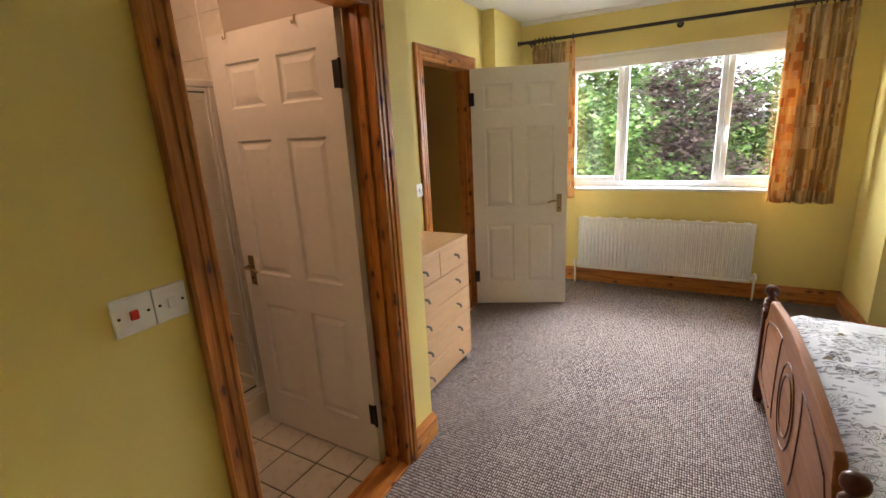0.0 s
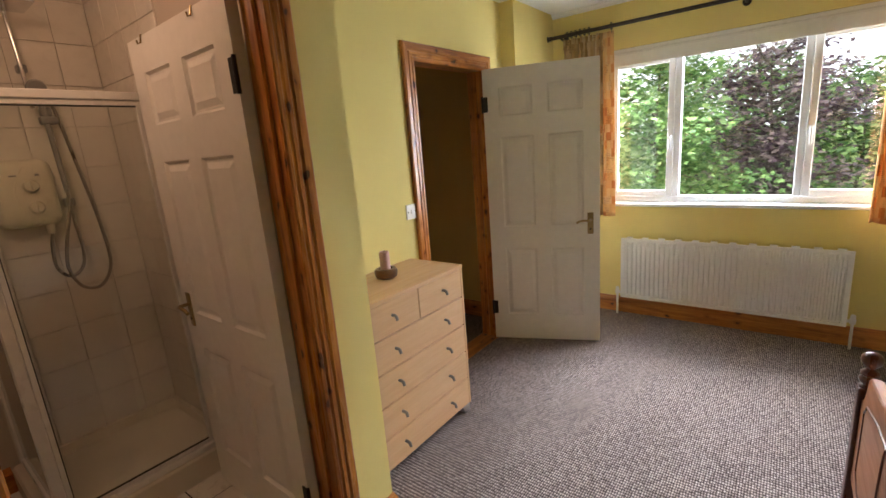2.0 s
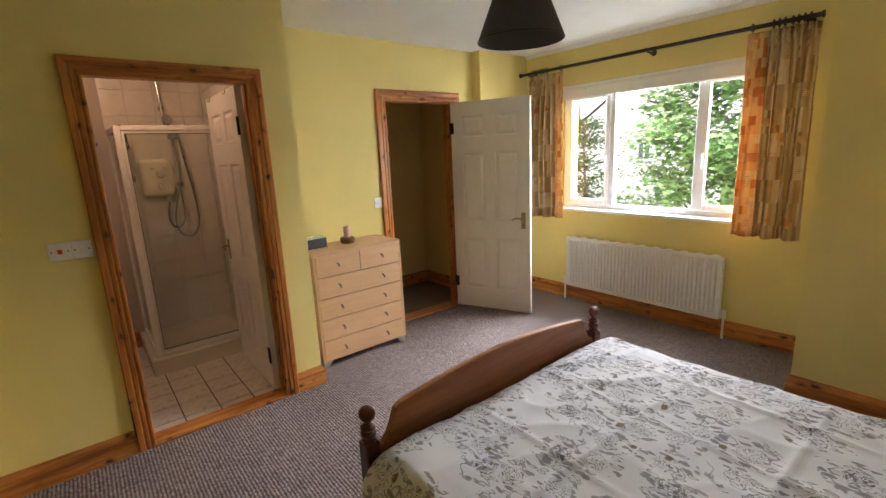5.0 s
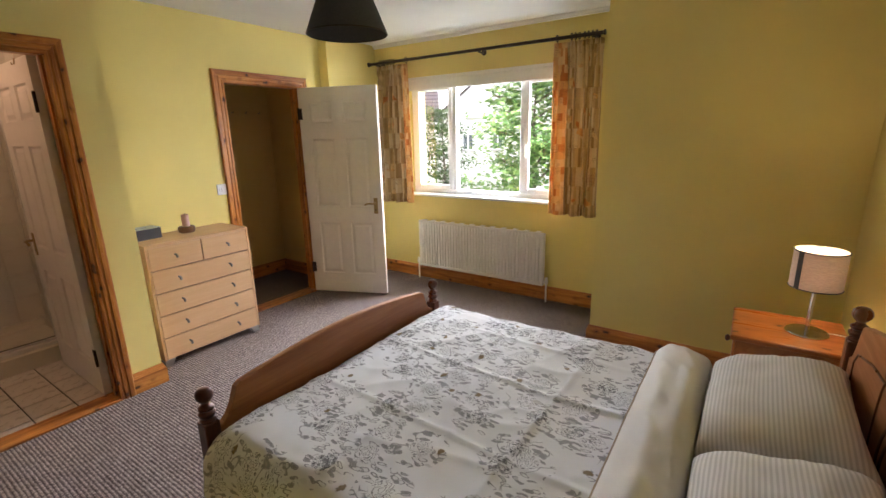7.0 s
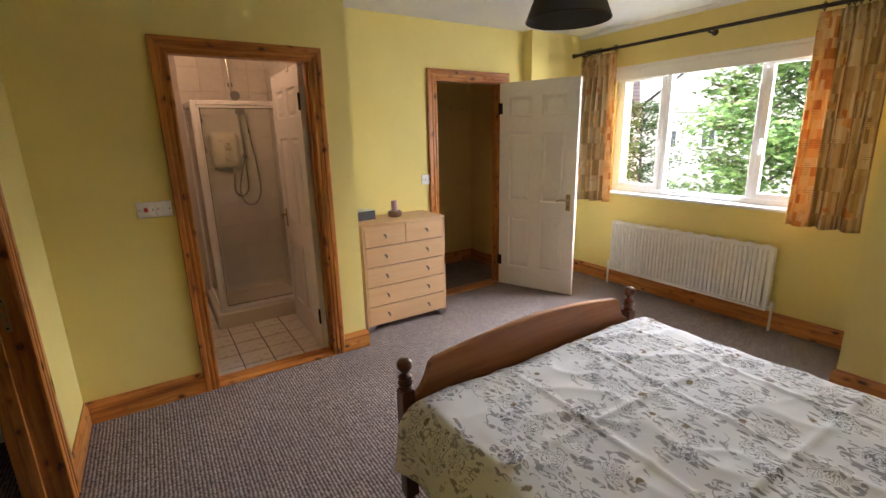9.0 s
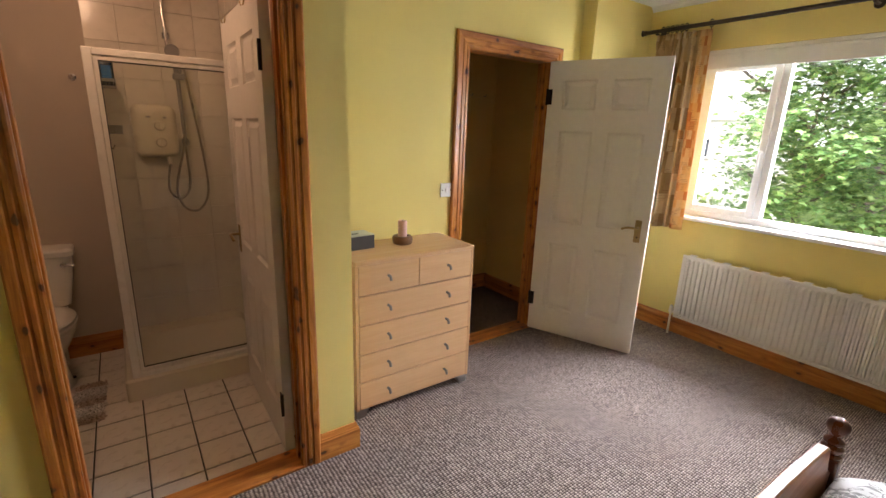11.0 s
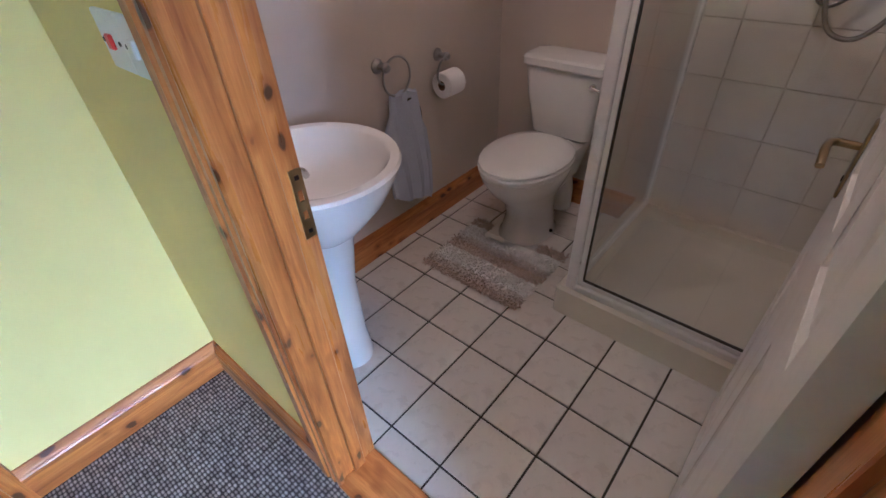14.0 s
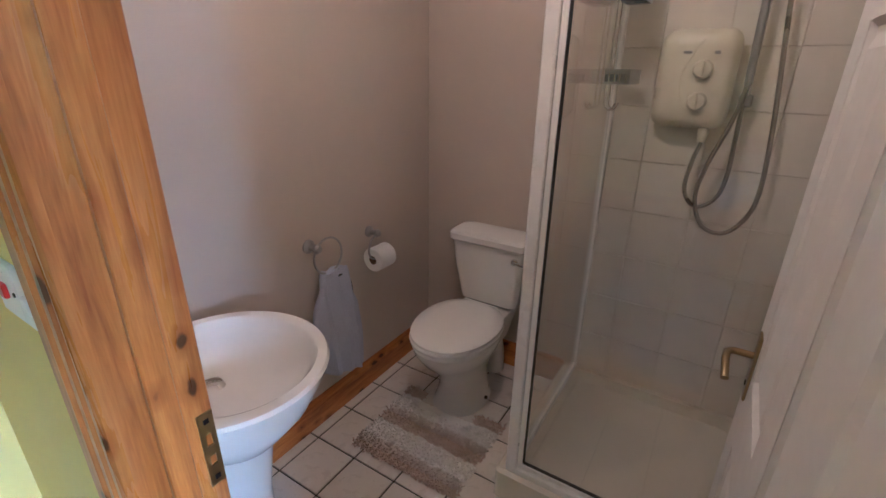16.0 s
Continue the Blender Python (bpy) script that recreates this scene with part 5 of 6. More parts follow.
body = [(0.20, 0.0, 0.36, 0.16, 0.16, 0.125), (0.20, 0.02, 0.36, 0.15, 0.15, 0.112), (0.20, 0.12, 0.35, 0.135, 0.14, 0.095), (0.20, 0.20, 0.36, 0.155, 0.15, 0.105), (0.2, 0.28, 0.39, 0.21, 0.19, 0.145), (0.2, 0.34, 0.405, 0.238, 0.205, 0.172), (0.2, 0.375, 0.41, 0.245, 0.21, 0.180), (0.2, 0.388, 0.41, 0.238, 0.205, 0.174)]
part("pan", loops(bmesh.new(), [[(x, y, z) for x, y in oval(cx, 0, af, ab, b)] for _, z, cx, af, ab, b in body]), CERAMIC, wc, "", True)
part("pan_shelf", loops(bmesh.new(), [[(x, y, z) for x, y in rounded_rect(0.03, -w, 0.27, w, 0.03)] for w, z in ((0.08, 0.20), (0.105, 0.30), (0.125, 0.37), (0.125, 0.385))]), CERAMIC, wc, "", True)
part("soil_bend", tube(bmesh.new(), smooth_path([(0.24, 0.02, 0.18), (0.14, 0.03, 0.20), (0.09, 0.03, 0.12), (0.08, 0.03, 0.0)]), 0.052, 18), CERAMIC, wc, "", True)
seat = [(0.388, 0.0), (0.392, 0.006), (0.404, 0.008), (0.410, 0.003)]
part("seat", loops(bmesh.new(), [[(x, y, z) for x, y in oval(0.41, 0, 0.245 + g, 0.205 + g * 0.4, 0.180 + g)] for z, g in seat]), CERAMIC, wc, "", True)
part("lid", loops(bmesh.new(), [[(x, y, z) for x, y in oval(0.41, 0, 0.243 + g, 0.205 + g * 0.4, 0.178 + g)] for z, g in ((0.411, 0.0), (0.414, 0.006), (0.424, 0.006), (0.430, -0.004), (0.434, -0.05), (0.435, -0.12))]), CERAMIC, wc, "", True)
part("cistern", loops(bmesh.new(), [[(x, y, z) for x, y in rounded_rect(0.004, -w, d, w, 0.035)] for w, d, z in ((0.125, 0.13, 0.385), (0.145, 0.155, 0.405), (0.175, 0.175, 0.58), (0.188, 0.182, 0.705))]), CERAMIC, wc, "", True)
part("cistern_lid", loops(bmesh.new(), [[(x, y, z) for x, y in rounded_rect(0.002 + i, -0.198 + i, 0.196 - i, 0.198 - i, 0.035)] for i, z in ((0.006, 0.705), (0.0, 0.712), (0.0, 0.738), (0.008, 0.748), (0.03, 0.751))]), CERAMIC, wc, "", True)
fl = part("flush_lever", lathe(bmesh.new(), ((0.014, 0.0), (0.016, 0.004), (0.014, 0.014), (0.004, 0.018)), 16, pose(0.182, 0.145, 0.66, 0, 90, 0)), CHROME, wc, "chrome flush lever", True)
part("lever_arm", tube(bmesh.new(), [(0.197, 0.145, 0.66), (0.202, 0.175, 0.658), (0.200, 0.196, 0.655)], 0.006, 10), CHROME, fl, "", True)
for s in (-1, 1):
    part("hinge_cap", lathe(bmesh.new(), ((0.014, 0.0), (0.015, 0.008), (0.010, 0.016)), 14, pose(0.205, s * 0.075, 0.405)), CERAMIC, wc, "", True)
part("floor_bolt", lathe(bmesh.new(), ((0.008, 0), (0.008, 0.01), (0.003, 0.013)), 10, pose(0.34, 0.118, 0.018)), SEAL, wc)

# ---- basin ----
BZ = 0.765
bs = thing("wash_basin", "white ceramic pedestal wash basin with chrome taps", "wash basin", XB - 0.121, 0.325, 0, 90)


def bowl_ring(a, b, y0, cut, n=48):
    """Rounded front, straight back along the wall."""
    pts = []
    for k in range(n):
        t = 2 * math.pi * k / n
        x, y = a * math.cos(t), y0 + b * math.sin(t)
        pts.append((1.09 * x, max(0.90 * y, cut)))
    return pts


rows = []
for a, b, y0, cut, z in ((0.10, 0.09, 0.22, 0.06, BZ - 0.22), (0.15, 0.14, 0.22, 0.02, BZ - 0.175), (0.205, 0.21, 0.235, 0.005, BZ - 0.10), (0.232, 0.262, 0.245, 0.003, BZ - 0.03), (0.236, 0.272, 0.25, 0.002, BZ - 0.008), (0.230, 0.268, 0.25, 0.002, BZ), (0.205, 0.238, 0.255, 0.06, BZ - 0.001), (0.198, 0.220, 0.262, 0.10, BZ - 0.008), (0.185, 0.205, 0.265, 0.112, BZ - 0.030), (0.162, 0.180, 0.268, 0.125, BZ - 0.065), (0.125, 0.14, 0.27, 0.145, BZ - 0.095), (0.075, 0.085, 0.272, 0.19, BZ - 0.112), (0.02, 0.022, 0.275, 0.25, BZ - 0.118)):
    rows.append([(x, y, z) for x, y in bowl_ring(a, b, y0, cut)])
part("bowl", loops(bmesh.new(), rows), CERAMIC, bs, "", True)
prof = []
for a, b, y0, z in ((0.088, 0.094, 0.225, 0.0), (0.086, 0.092, 0.225, 0.03), (0.078, 0.084, 0.222, 0.12), (0.078, 0.084, 0.222, 0.35), (0.100, 0.105, 0.225, 0.52), (0.120, 0.120, 0.225, 0.585)):
    prof.append([(x, y, z) for x, y in bowl_ring(a, b, y0, 0.06, 32)])
part("pedestal", loops(bmesh.new(), prof), CERAMIC, bs, "", True)
for s in (-1, 1):
    tp = part("tap", lathe(bmesh.new(), ((0.022, 0.0), (0.020, 0.006), (0.012, 0.012), (0.012, 0.045), (0.020, 0.050), (0.022, 0.066), (0.016, 0.074), (0.003, 0.076)), 16, pose(s * 0.10, 0.065, BZ - 0.001)), CHROME, bs, "chrome pillar tap", True)
    part("spout", tube(bmesh.new(), smooth_path([(s * 0.10, 0.070, BZ + 0.030), (s * 0.099, 0.110, BZ + 0.040), (s * 0.098, 0.145, BZ + 0.030), (s * 0.098, 0.155, BZ + 0.012)]), 0.009, 12), CHROME, tp, "", True)

# ---- fittings on the side wall ----
tr = thing("towel_ring", "brushed metal towel ring on the wall", "towel ring", -1.982, 0, 0.812)
part("rosette", lathe(bmesh.new(), ((0.028, 0.0), (0.027, 0.006), (0.014, 0.016), (0.010, 0.034), (0.017, 0.040), (0.019, 0.052), (0.012, 0.062), (0.003, 0.064)), 20, pose(0, 0, 0, -90, 0, 0)), NICKEL, tr, "", True)
part("ring", tube(bmesh.new(), [(-0.055 + 0.072 * math.sin(a), 0.045, -0.045 + 0.072 * math.cos(a)) for a in [2 * math.pi * k / 32 for k in range(33)]], 0.0045, 8), NICKEL, tr, "", True)
TOWEL = plain("blue_grey_terry", (0.47, 0.49, 0.58), 0.95, scale=260, bump=0.9, vary=0.25)
tw = thing("hand_towel", "blue-grey terry hand towel hung through the ring", "towel", -2.045, 0.05, 0.235)
bm = bmesh.new()
lines = []
for j in range(31):
    v = j / 30
    z = 0.465 - 0.48 * v
    half = 0.062 + 0.058 * min(1, v * 2.5) ** 0.8
    ring = []
    for k in range(40):
        t = 2 * math.pi * k / 40
        d = 0.020 + 0.010 * v + 0.007 * math.sin(3 * t + 4 * v)
        x = half * math.copysign(abs(math.cos(t)) ** 0.6, math.cos(t)) + 0.006 * math.sin(6 * v)
        y = d * math.sin(t) + 0.010 * math.sin(9 * x / 0.1 + 2 * v)
        ring.append((x - 0.01 - 0.02 * v, y - 0.005, z + (0.035 * (x / 0.1) if v > 0.9 else 0) + 0.004 * math.sin(5 * t)))
    lines.append(ring)
part("cloth", loops(bm, lines), TOWEL, tw, "", True)
part("hang_loop", tube(bmesh.new(), smooth_path([(-0.02, 0.0, 0.43), (-0.06, 0.01, 0.435), (-0.085, 0.015, 0.38), (-0.09, 0.012, 0.30)]), 0.004, 6), SEAL, tw, "dark edge band", True)
rl = thing("toilet_roll_holder", "brushed metal toilet roll holder on the wall", "toilet roll holder", -2.325, 0, 0.775)
part("rosette", lathe(bmesh.new(), ((0.026, 0.0), (0.025, 0.006), (0.013, 0.016), (0.010, 0.034), (0.016, 0.040), (0.018, 0.052), (0.011, 0.062), (0.003, 0.064)), 20, pose(0, 0, 0, -90, 0, 0)), NICKEL, rl, "", True)
part("arm", tube(bmesh.new(), smooth_path([(0.0, 0.05, 0.0), (0.045, 0.055, -0.015), (0.072, 0.06, -0.06), (0.06, 0.066, -0.095), (0.02, 0.068, -0.10), (-0.05, 0.068, -0.10)]), 0.0045, 8), NICKEL, rl, "", True)
PAPER = plain("white_tissue_paper", (0.80, 0.77, 0.74), 0.95)
rp = thing("toilet_roll", "white toilet roll on the metal holder", "toilet roll", -2.315, 0.068, 0.672)
part("paper", lathe(bmesh.new(), ((0.020, -0.05), (0.050, -0.05), (0.053, -0.047), (0.053, 0.047), (0.050, 0.05), (0.020, 0.05), (0.020, -0.05)), 30, pose(0, 0, 0, 0, 90, 0), False), PAPER, rp, "", True)
part("core", lathe(bmesh.new(), ((0.0195, -0.049), (0.0195, 0.049), (0.017, 0.049), (0.017, -0.049), (0.0195, -0.049)), 24, pose(0, 0, 0, 0, 90, 0), False), plain("brown_card", (0.16, 0.10, 0.06), 0.9), rp, "brown card core", True)

# ---- tufted mat ----


def rug_mat():
    m = Mat("striped_cotton_tufts", 0.95, spec=0.1)
    v = m.coords()
    sepx = m.node("ShaderNodeSeparateXYZ")
    m.link(v, sepx.inputs[0])
    wob = m.math("ADD", m.math("MULTIPLY", sepx.outputs[0], 0.62), m.math("MULTIPLY", m.noise(v, 40, 3), 0.02))
    band = m.math("FRACT", m.math("MULTIPLY", wob, 8.3))
    c = m.ramp(band, (0.0, (0.58, 0.45, 0.36)), (0.26, (0.62, 0.50, 0.42)), (0.30, (0.84, 0.80, 0.74)), (0.72, (0.82, 0.79, 0.75)), (0.78, (0.70, 0.64, 0.58)), (0.97, (0.56, 0.46, 0.40)))
    m.color(c)
    return m.m


rug = thing("bath_mat", "grey and brown striped tufted cotton bath mat", "bath mat", -2.14, 0.45, 0.0)
bm = boxes((-0.155, -0.235, 0.0, 0.205, 0.235, 0.006), (-0.215, -0.235, 0.0, -0.155, -0.15, 0.006), (-0.215, 0.12, 0.0, -0.155, 0.235, 0.006))
rng = random.Random(5)
for k in range(5200):
    x, y = rng.uniform(-0.215, 0.215), rng.uniform(-0.247, 0.247)
    if x < -0.11 and abs(y + 0.015) < 0.135:
        continue
    a, l, w = rng.uniform(0, 2 * math.pi), rng.uniform(0.010, 0.020), rng.uniform(0.002, 0.0042)
    dx, dy = math.cos(a), math.sin(a)
    h = rng.uniform(0.004, 0.010)
    vs = [bm.verts.new(p) for p in ((x - dy * w, y + dx * w, 0.004), (x + dy * w, y - dx * w, 0.004), (x + dx * l * 0.6 + dy * w, y + dy * l * 0.6 - dx * w, 0.005 + h), (x + dx * l, y + dy * l, 0.003 + h * 0.6), (x + dx * l * 0.6 - dy * w, y + dy * l * 0.6 + dx * w, 0.005 + h))]
    bm.faces.new(vs)
tagged(part("pile", bm, rug_mat(), rug), kind="stuff")

# ---- shower room ceiling light ----
GLOW = bpy.data.materials.new("lit_opal_glass")
GLOW.use_nodes = True
GLOW.node_tree.nodes["Principled BSDF"].inputs["Emission Color"].default_value = (1.0, 0.72, 0.45, 1)
GLOW.node_tree.nodes["Principled BSDF"].inputs["Emission Strength"].default_value = 2.0
cl = thing("flush_ceiling_light", "round lit opal ceiling light in the shower room", "ceiling light", -1.75, 0.81, HC)
part("base_ring", lathe(bmesh.new(), ((0.115, 0.0), (0.116, -0.018), (0.106, -0.024)), 30), WHITE_METAL, cl, "", True)
part("diffuser", lathe(bmesh.new(), ((0.104, -0.022), (0.098, -0.045), (0.070, -0.062), (0.030, -0.069), (0.004, -0.070)), 30), GLOW, cl, "glowing opal glass dish", True)

hk = thing("wall_hook", "small chrome robe hook on the back wall", "hook", BX, 0.756, 1.71)
part("plate", lathe(bmesh.new(), ((0.020, 0.0), (0.019, 0.005), (0.008, 0.010)), 18, pose(0, 0, 0, 0, 90, 0)), CHROME, hk, "", True)
part("peg", tube(bmesh.new(), smooth_path([(0.006, 0, 0), (0.035, 0, -0.008), (0.048, 0, 0.012)]), 0.005, 8), CHROME, hk, "", True)

# ---- outdoors ----
GZ = -2.75


def grass_mat():
    m = Mat("lawn_grass", 0.95, spec=0.1)
    v = m.coords()
    c = m.mix(m.noise(v, 0.6, 5), (0.07, 0.13, 0.025), (0.16, 0.24, 0.06))
    m.color(m.mix(0.35, c, m.ramp(m.noise(v, 30, 3), (0.3, (0.05, 0.09, 0.02)), (0.7, (0.20, 0.28, 0.08)))))
    return m.bump(m.noise(v, 60, 3), 0.6, 0.03).m


def leaf_mat(name, a, b, c):
    m = Mat(name, 0.55, spec=0.3)
    g = m.node("ShaderNodeNewGeometry")
    col = m.ramp(g.outputs["Random Per Island"], (0.1, a), (0.5, b), (0.92, c))
    m.color(col)
    tr = m.node("ShaderNodeBsdfTranslucent")
    m.link(col, tr.inputs["Color"])
    ad = m.node("ShaderNodeMixShader", Fac=0.4)
    m.link(m.b.outputs[0], ad.inputs[1])
    m.link(tr.outputs[0], ad.inputs[2])
    m.link(ad.outputs[0], m.nodes["Material Output"].inputs["Surface"])
    return m.m


GREEN = leaf_mat("green_maple_leaves", (0.06, 0.125, 0.036), (0.125, 0.235, 0.07), (0.25, 0.37, 0.13))
PURPLE = leaf_mat("copper_maple_leaves", (0.055, 0.032, 0.042), (0.13, 0.085, 0.10), (0.25, 0.20, 0.18))
DARKGREEN = leaf_mat("dark_tree_leaves", (0.03, 0.07, 0.02), (0.06, 0.12, 0.03), (0.11, 0.18, 0.05))
BARK = wood("grey_bark", (0.16, 0.13, 0.10), (0.10, 0.08, 0.06), (0.05, 0.04, 0.03), "z", 0.9, False, 0.4)
RENDER_WALL = paint("white_house_render", (0.78, 0.77, 0.74), 0.9, 0.08, 30)
ROOF = plain("grey_brown_roof_tile", (0.11, 0.09, 0.095), 0.8, scale=5, vary=0.3)
PAVING = plain("concrete_paving", (0.38, 0.37, 0.35), 0.9, scale=3, vary=0.15)

bm = bmesh.new()
n = 40
vs = [[bm.verts.new((-400 + 20 * i, -400 + 20 * j, GZ)) for j in range(n + 1)] for i in range(n + 1)]
for i in range(n):
    for j in range(n):
        bm.faces.new((vs[i][j], vs[i + 1][j], vs[i + 1][j + 1], vs[i][j + 1]))
setting("ground", bm, grass_mat(), "green lawn around the houses", "grass")
setting("wall_house_outside", boxes((-3.2, -2.0, GZ, 2.9, 4.7, -0.13)), RENDER_WALL, "rendered storey below the bedroom", "wall")
setting("pavement", boxes((-12, 12.2, GZ, -3.5, 13.0, GZ + 0.03)), PAVING, "pale concrete path by the neighbouring house", "path")


def leaf_shape(bm, p, size, d, up, lobes):
    """A lobed leaf lying across the plane of d and up."""
    s = d.cross(up).normalized()
    k = len(lobes)
    ring = []
    for i, r in enumerate(lobes):
        a = 2 * math.pi * i / k
        ring.append(bm.verts.new(p + size * r * (math.cos(a) * d + math.sin(a) * s)))
    bm.faces.new(ring)


MAPLE = (1.0, 0.42, 0.85, 0.38, 0.62, 0.25, 0.62, 0.38, 0.85, 0.42)
OVATE = (1.0, 0.5, 0.42, 0.6, 0.42, 0.5)


def tree(name, label, x, y, height, spread, base, count, size, leaf, lobes, seed, lean=0.0):
    rng = random.Random(seed)
    t = thing(name, label, "tree", x, y, GZ)
    bm = bmesh.new()
    top = height * 0.9
    trunk = [(lean * k / 8 * 0.6 + 0.05 * math.sin(k * 1.3 + seed), 0.05 * math.cos(k * 1.1), top * k / 8) for k in range(9)]
    pts = [Vector(p) for p in trunk]
    r0 = 0.035 * height * 0.45
    for k in range(8):
        a, b = r0 * (1 - k / 8.6), r0 * (1 - (k + 1) / 8.6)
        d = (pts[k + 1] - pts[k])
        m = Matrix.Translation(pts[k]) @ d.to_track_quat("Z", "Y").to_matrix().to_4x4()
        lathe(bm, ((a, 0), (b, d.length)), 10, m, False)
    limbs = []
    for k in range(30):
        h = base + (top - base) * (k + 0.5) / 30
        az = k * 2.4 + rng.uniform(-0.4, 0.4)
        f = (h - base) / (height - base)
        reach = spread * (0.35 + 0.85 * math.sin(math.pi * min(0.97, 0.16 + 0.8 * f))) * rng.uniform(0.6, 1.05)
        o = Vector((lean * h / height * 0.6, 0, h))
        e = o + Vector((math.cos(az) * reach, math.sin(az) * reach, reach * rng.uniform(0.15, 0.6)))
        mid = o.lerp(e, 0.5) + Vector((0, 0, rng.uniform(-0.08, 0.14)))
        tube(bm, [o, mid, e], 0.018 * height * 0.2, 5)
        limbs.append((o, mid, e))
    part("trunk", bm, BARK, t, "grey-brown trunk with limbs")
    bm = bmesh.new()
    sprays = max(60, count // 16)
    for q in range(sprays):
        o, mid, e = limbs[rng.randrange(len(limbs))]
        f = rng.uniform(0.35, 1.08)
        c = o.lerp(mid, f * 2) if f < 0.5 else mid.lerp(e, f * 2 - 1)
        c = c + Vector((rng.gauss(0, 1), rng.gauss(0, 1), rng.gauss(0, 0.8))) * spread * 0.13
        for w in range(16):
            p = c + Vector((rng.gauss(0, 1), rng.gauss(0, 1), rng.gauss(0, 0.5))) * size * 2.2
            a = rng.uniform(0, 2 * math.pi)
            d = Vector((math.cos(a), math.sin(a), rng.uniform(-0.75, 0.1))).normalized()
            up = Vector((rng.uniform(-0.5, 0.5), rng.uniform(-0.9, 0.3), 1)).normalized()
            leaf_shape(bm, p, size * rng.uniform(0.6, 1.15), d, up, lobes)
    part("crown", bm, leaf, t)
    return t


tree("maple_tree", "green maple tree with broad lobed leaves on the lawn", -1.75, 9.3, 6.0, 1.02, 0.6, 13000, 0.082, GREEN, MAPLE, 3)
tree("copper_maple", "copper-leaved maple tree on the lawn", -0.25, 11.6, 6.0, 1.15, 1.0, 9000, 0.085, PURPLE, MAPLE, 7)
tree("maple_tree", "green maple tree behind the copper one", -1.2, 14.6, 6.0, 1.9, 0.6, 6000, 0.12, GREEN, MAPLE, 12)
tree("small_tree", "small round-headed tree by the neighbouring house", -6.9, 13.6, 5.5, 0.75, 1.6, 4200, 0.09, DARKGREEN, OVATE, 21)
for k, (x, y, h, sp) in enumerate(((2.5, 27, 6.0, 2.6), (5.5, 30, 7.0, 3.0), (-1.2, 31, 6.4, 2.8), (-4.5, 30, 6.6, 2.7), (8.5, 34, 7.0, 3.2))):
    tree("garden_tree", "distant green garden tree beyond the lawn", x, y, h, sp, 0.4, 3200, 0.24, GREEN if k % 2 else DARKGREEN, OVATE, 40 + k)


def house(x, y, rz, w, d, eave, ridge, wins, label):
    """Two-storey rendered house: gabled tiled roof along its length, windows on the front (-y) side."""
    h = thing("house", label, "house", x, y, GZ, rz)
    part("wall", boxes((-w / 2, -d / 2, 0, w / 2, d / 2, eave)), RENDER_WALL, h)
    bm = bmesh.new()
    for sx in (-w / 2, w / 2):
        strip(bm, [[(sx - 0.12, -d / 2, eave), (sx + 0.12, -d / 2, eave)], [(sx - 0.12, 0, ridge - 0.05), (sx + 0.12, 0, ridge - 0.05)], [(sx - 0.12, d / 2, eave), (sx + 0.12, d / 2, eave)]], True)
    part("gable", bm, RENDER_WALL, h)
    rows = 18
    slope = math.hypot(d / 2 + 0.3, ridge - eave)
    for s in (-1, 1):
        bm = bmesh.new()
        for k in range(rows):
            f0, f1 = k / rows, (k + 1) / rows
            def at(f, lift):
                return (s * (d / 2 + 0.3) * (1 - f), eave - 0.12 + (ridge - eave + 0.12) * f + lift)
            y0, z0 = at(f0, 0.075)
            y1, z1 = at(f1, 0.035)
            yb, zb = at(f0, 0.0)
            strip(bm, [[(-w / 2 - 0.25, yy, zz), (w / 2 + 0.25, yy, zz)] for yy, zz in ((yb, zb), (y0, z0), (y1, z1), (at(f1, 0.0)))], True)
        part("roof", bm, ROOF, h, "overlapping courses of grey-brown tiles")
    part("ridge_tile", tube(bmesh.new(), [(-w / 2 - 0.25, 0, ridge + 0.03), (w / 2 + 0.25, 0, ridge + 0.03)], 0.1, 8), ROOF, h)
    for s in (-1, 1):
        part("gutter", boxes((-w / 2 - 0.25, s * (d / 2 + 0.33) - 0.05, eave - 0.2, w / 2 + 0.25, s * (d / 2 + 0.33) + 0.05, eave - 0.1)), WHITE_PVC, h)
    for sx, wx, wz, ww, wh in wins:
        # sx 0: front wall; 1: the +x gable wall
        def place(bm, u0, v0, d0, u1, v1, d1):
            if sx == 0:
                box(bm, u0, -d / 2 - d1, v0, u1, -d / 2 - d0, v1)
            else:
                box(bm, w / 2 + d0, u0, v0, w / 2 + d1, u1, v1)
        bm = bmesh.new()
        for u0, v0, u1, v1 in ((wx, wz, wx + 0.07, wz + wh), (wx + ww - 0.07, wz, wx + ww, wz + wh), (wx + 0.07, wz, wx + ww - 0.07, wz + 0.07), (wx + 0.07, wz + wh - 0.07, wx + ww - 0.07, wz + wh), (wx + ww / 2 - 0.04, wz + 0.07, wx + ww / 2 + 0.04, wz + wh - 0.07)):
            place(bm, u0, v0, 0.0, u1, v1, 0.06)
        wn_ = part("window", bm, WHITE_PVC, h)
        for u0, u1 in ((wx + 0.07, wx + ww / 2 - 0.04), (wx + ww / 2 + 0.04, wx + ww - 0.07)):
            bm = bmesh.new()
            place(bm, u0, wz + 0.07, 0.004, u1, wz + wh - 0.07, 0.02)
            part("pane", bm, DARK_PANE, wn_)
        bm = bmesh.new()
        place(bm, wx - 0.05, wz - 0.08, 0.0, wx + ww + 0.05, wz, 0.10)
        part("sill", bm, PAVING, wn_)
    return h


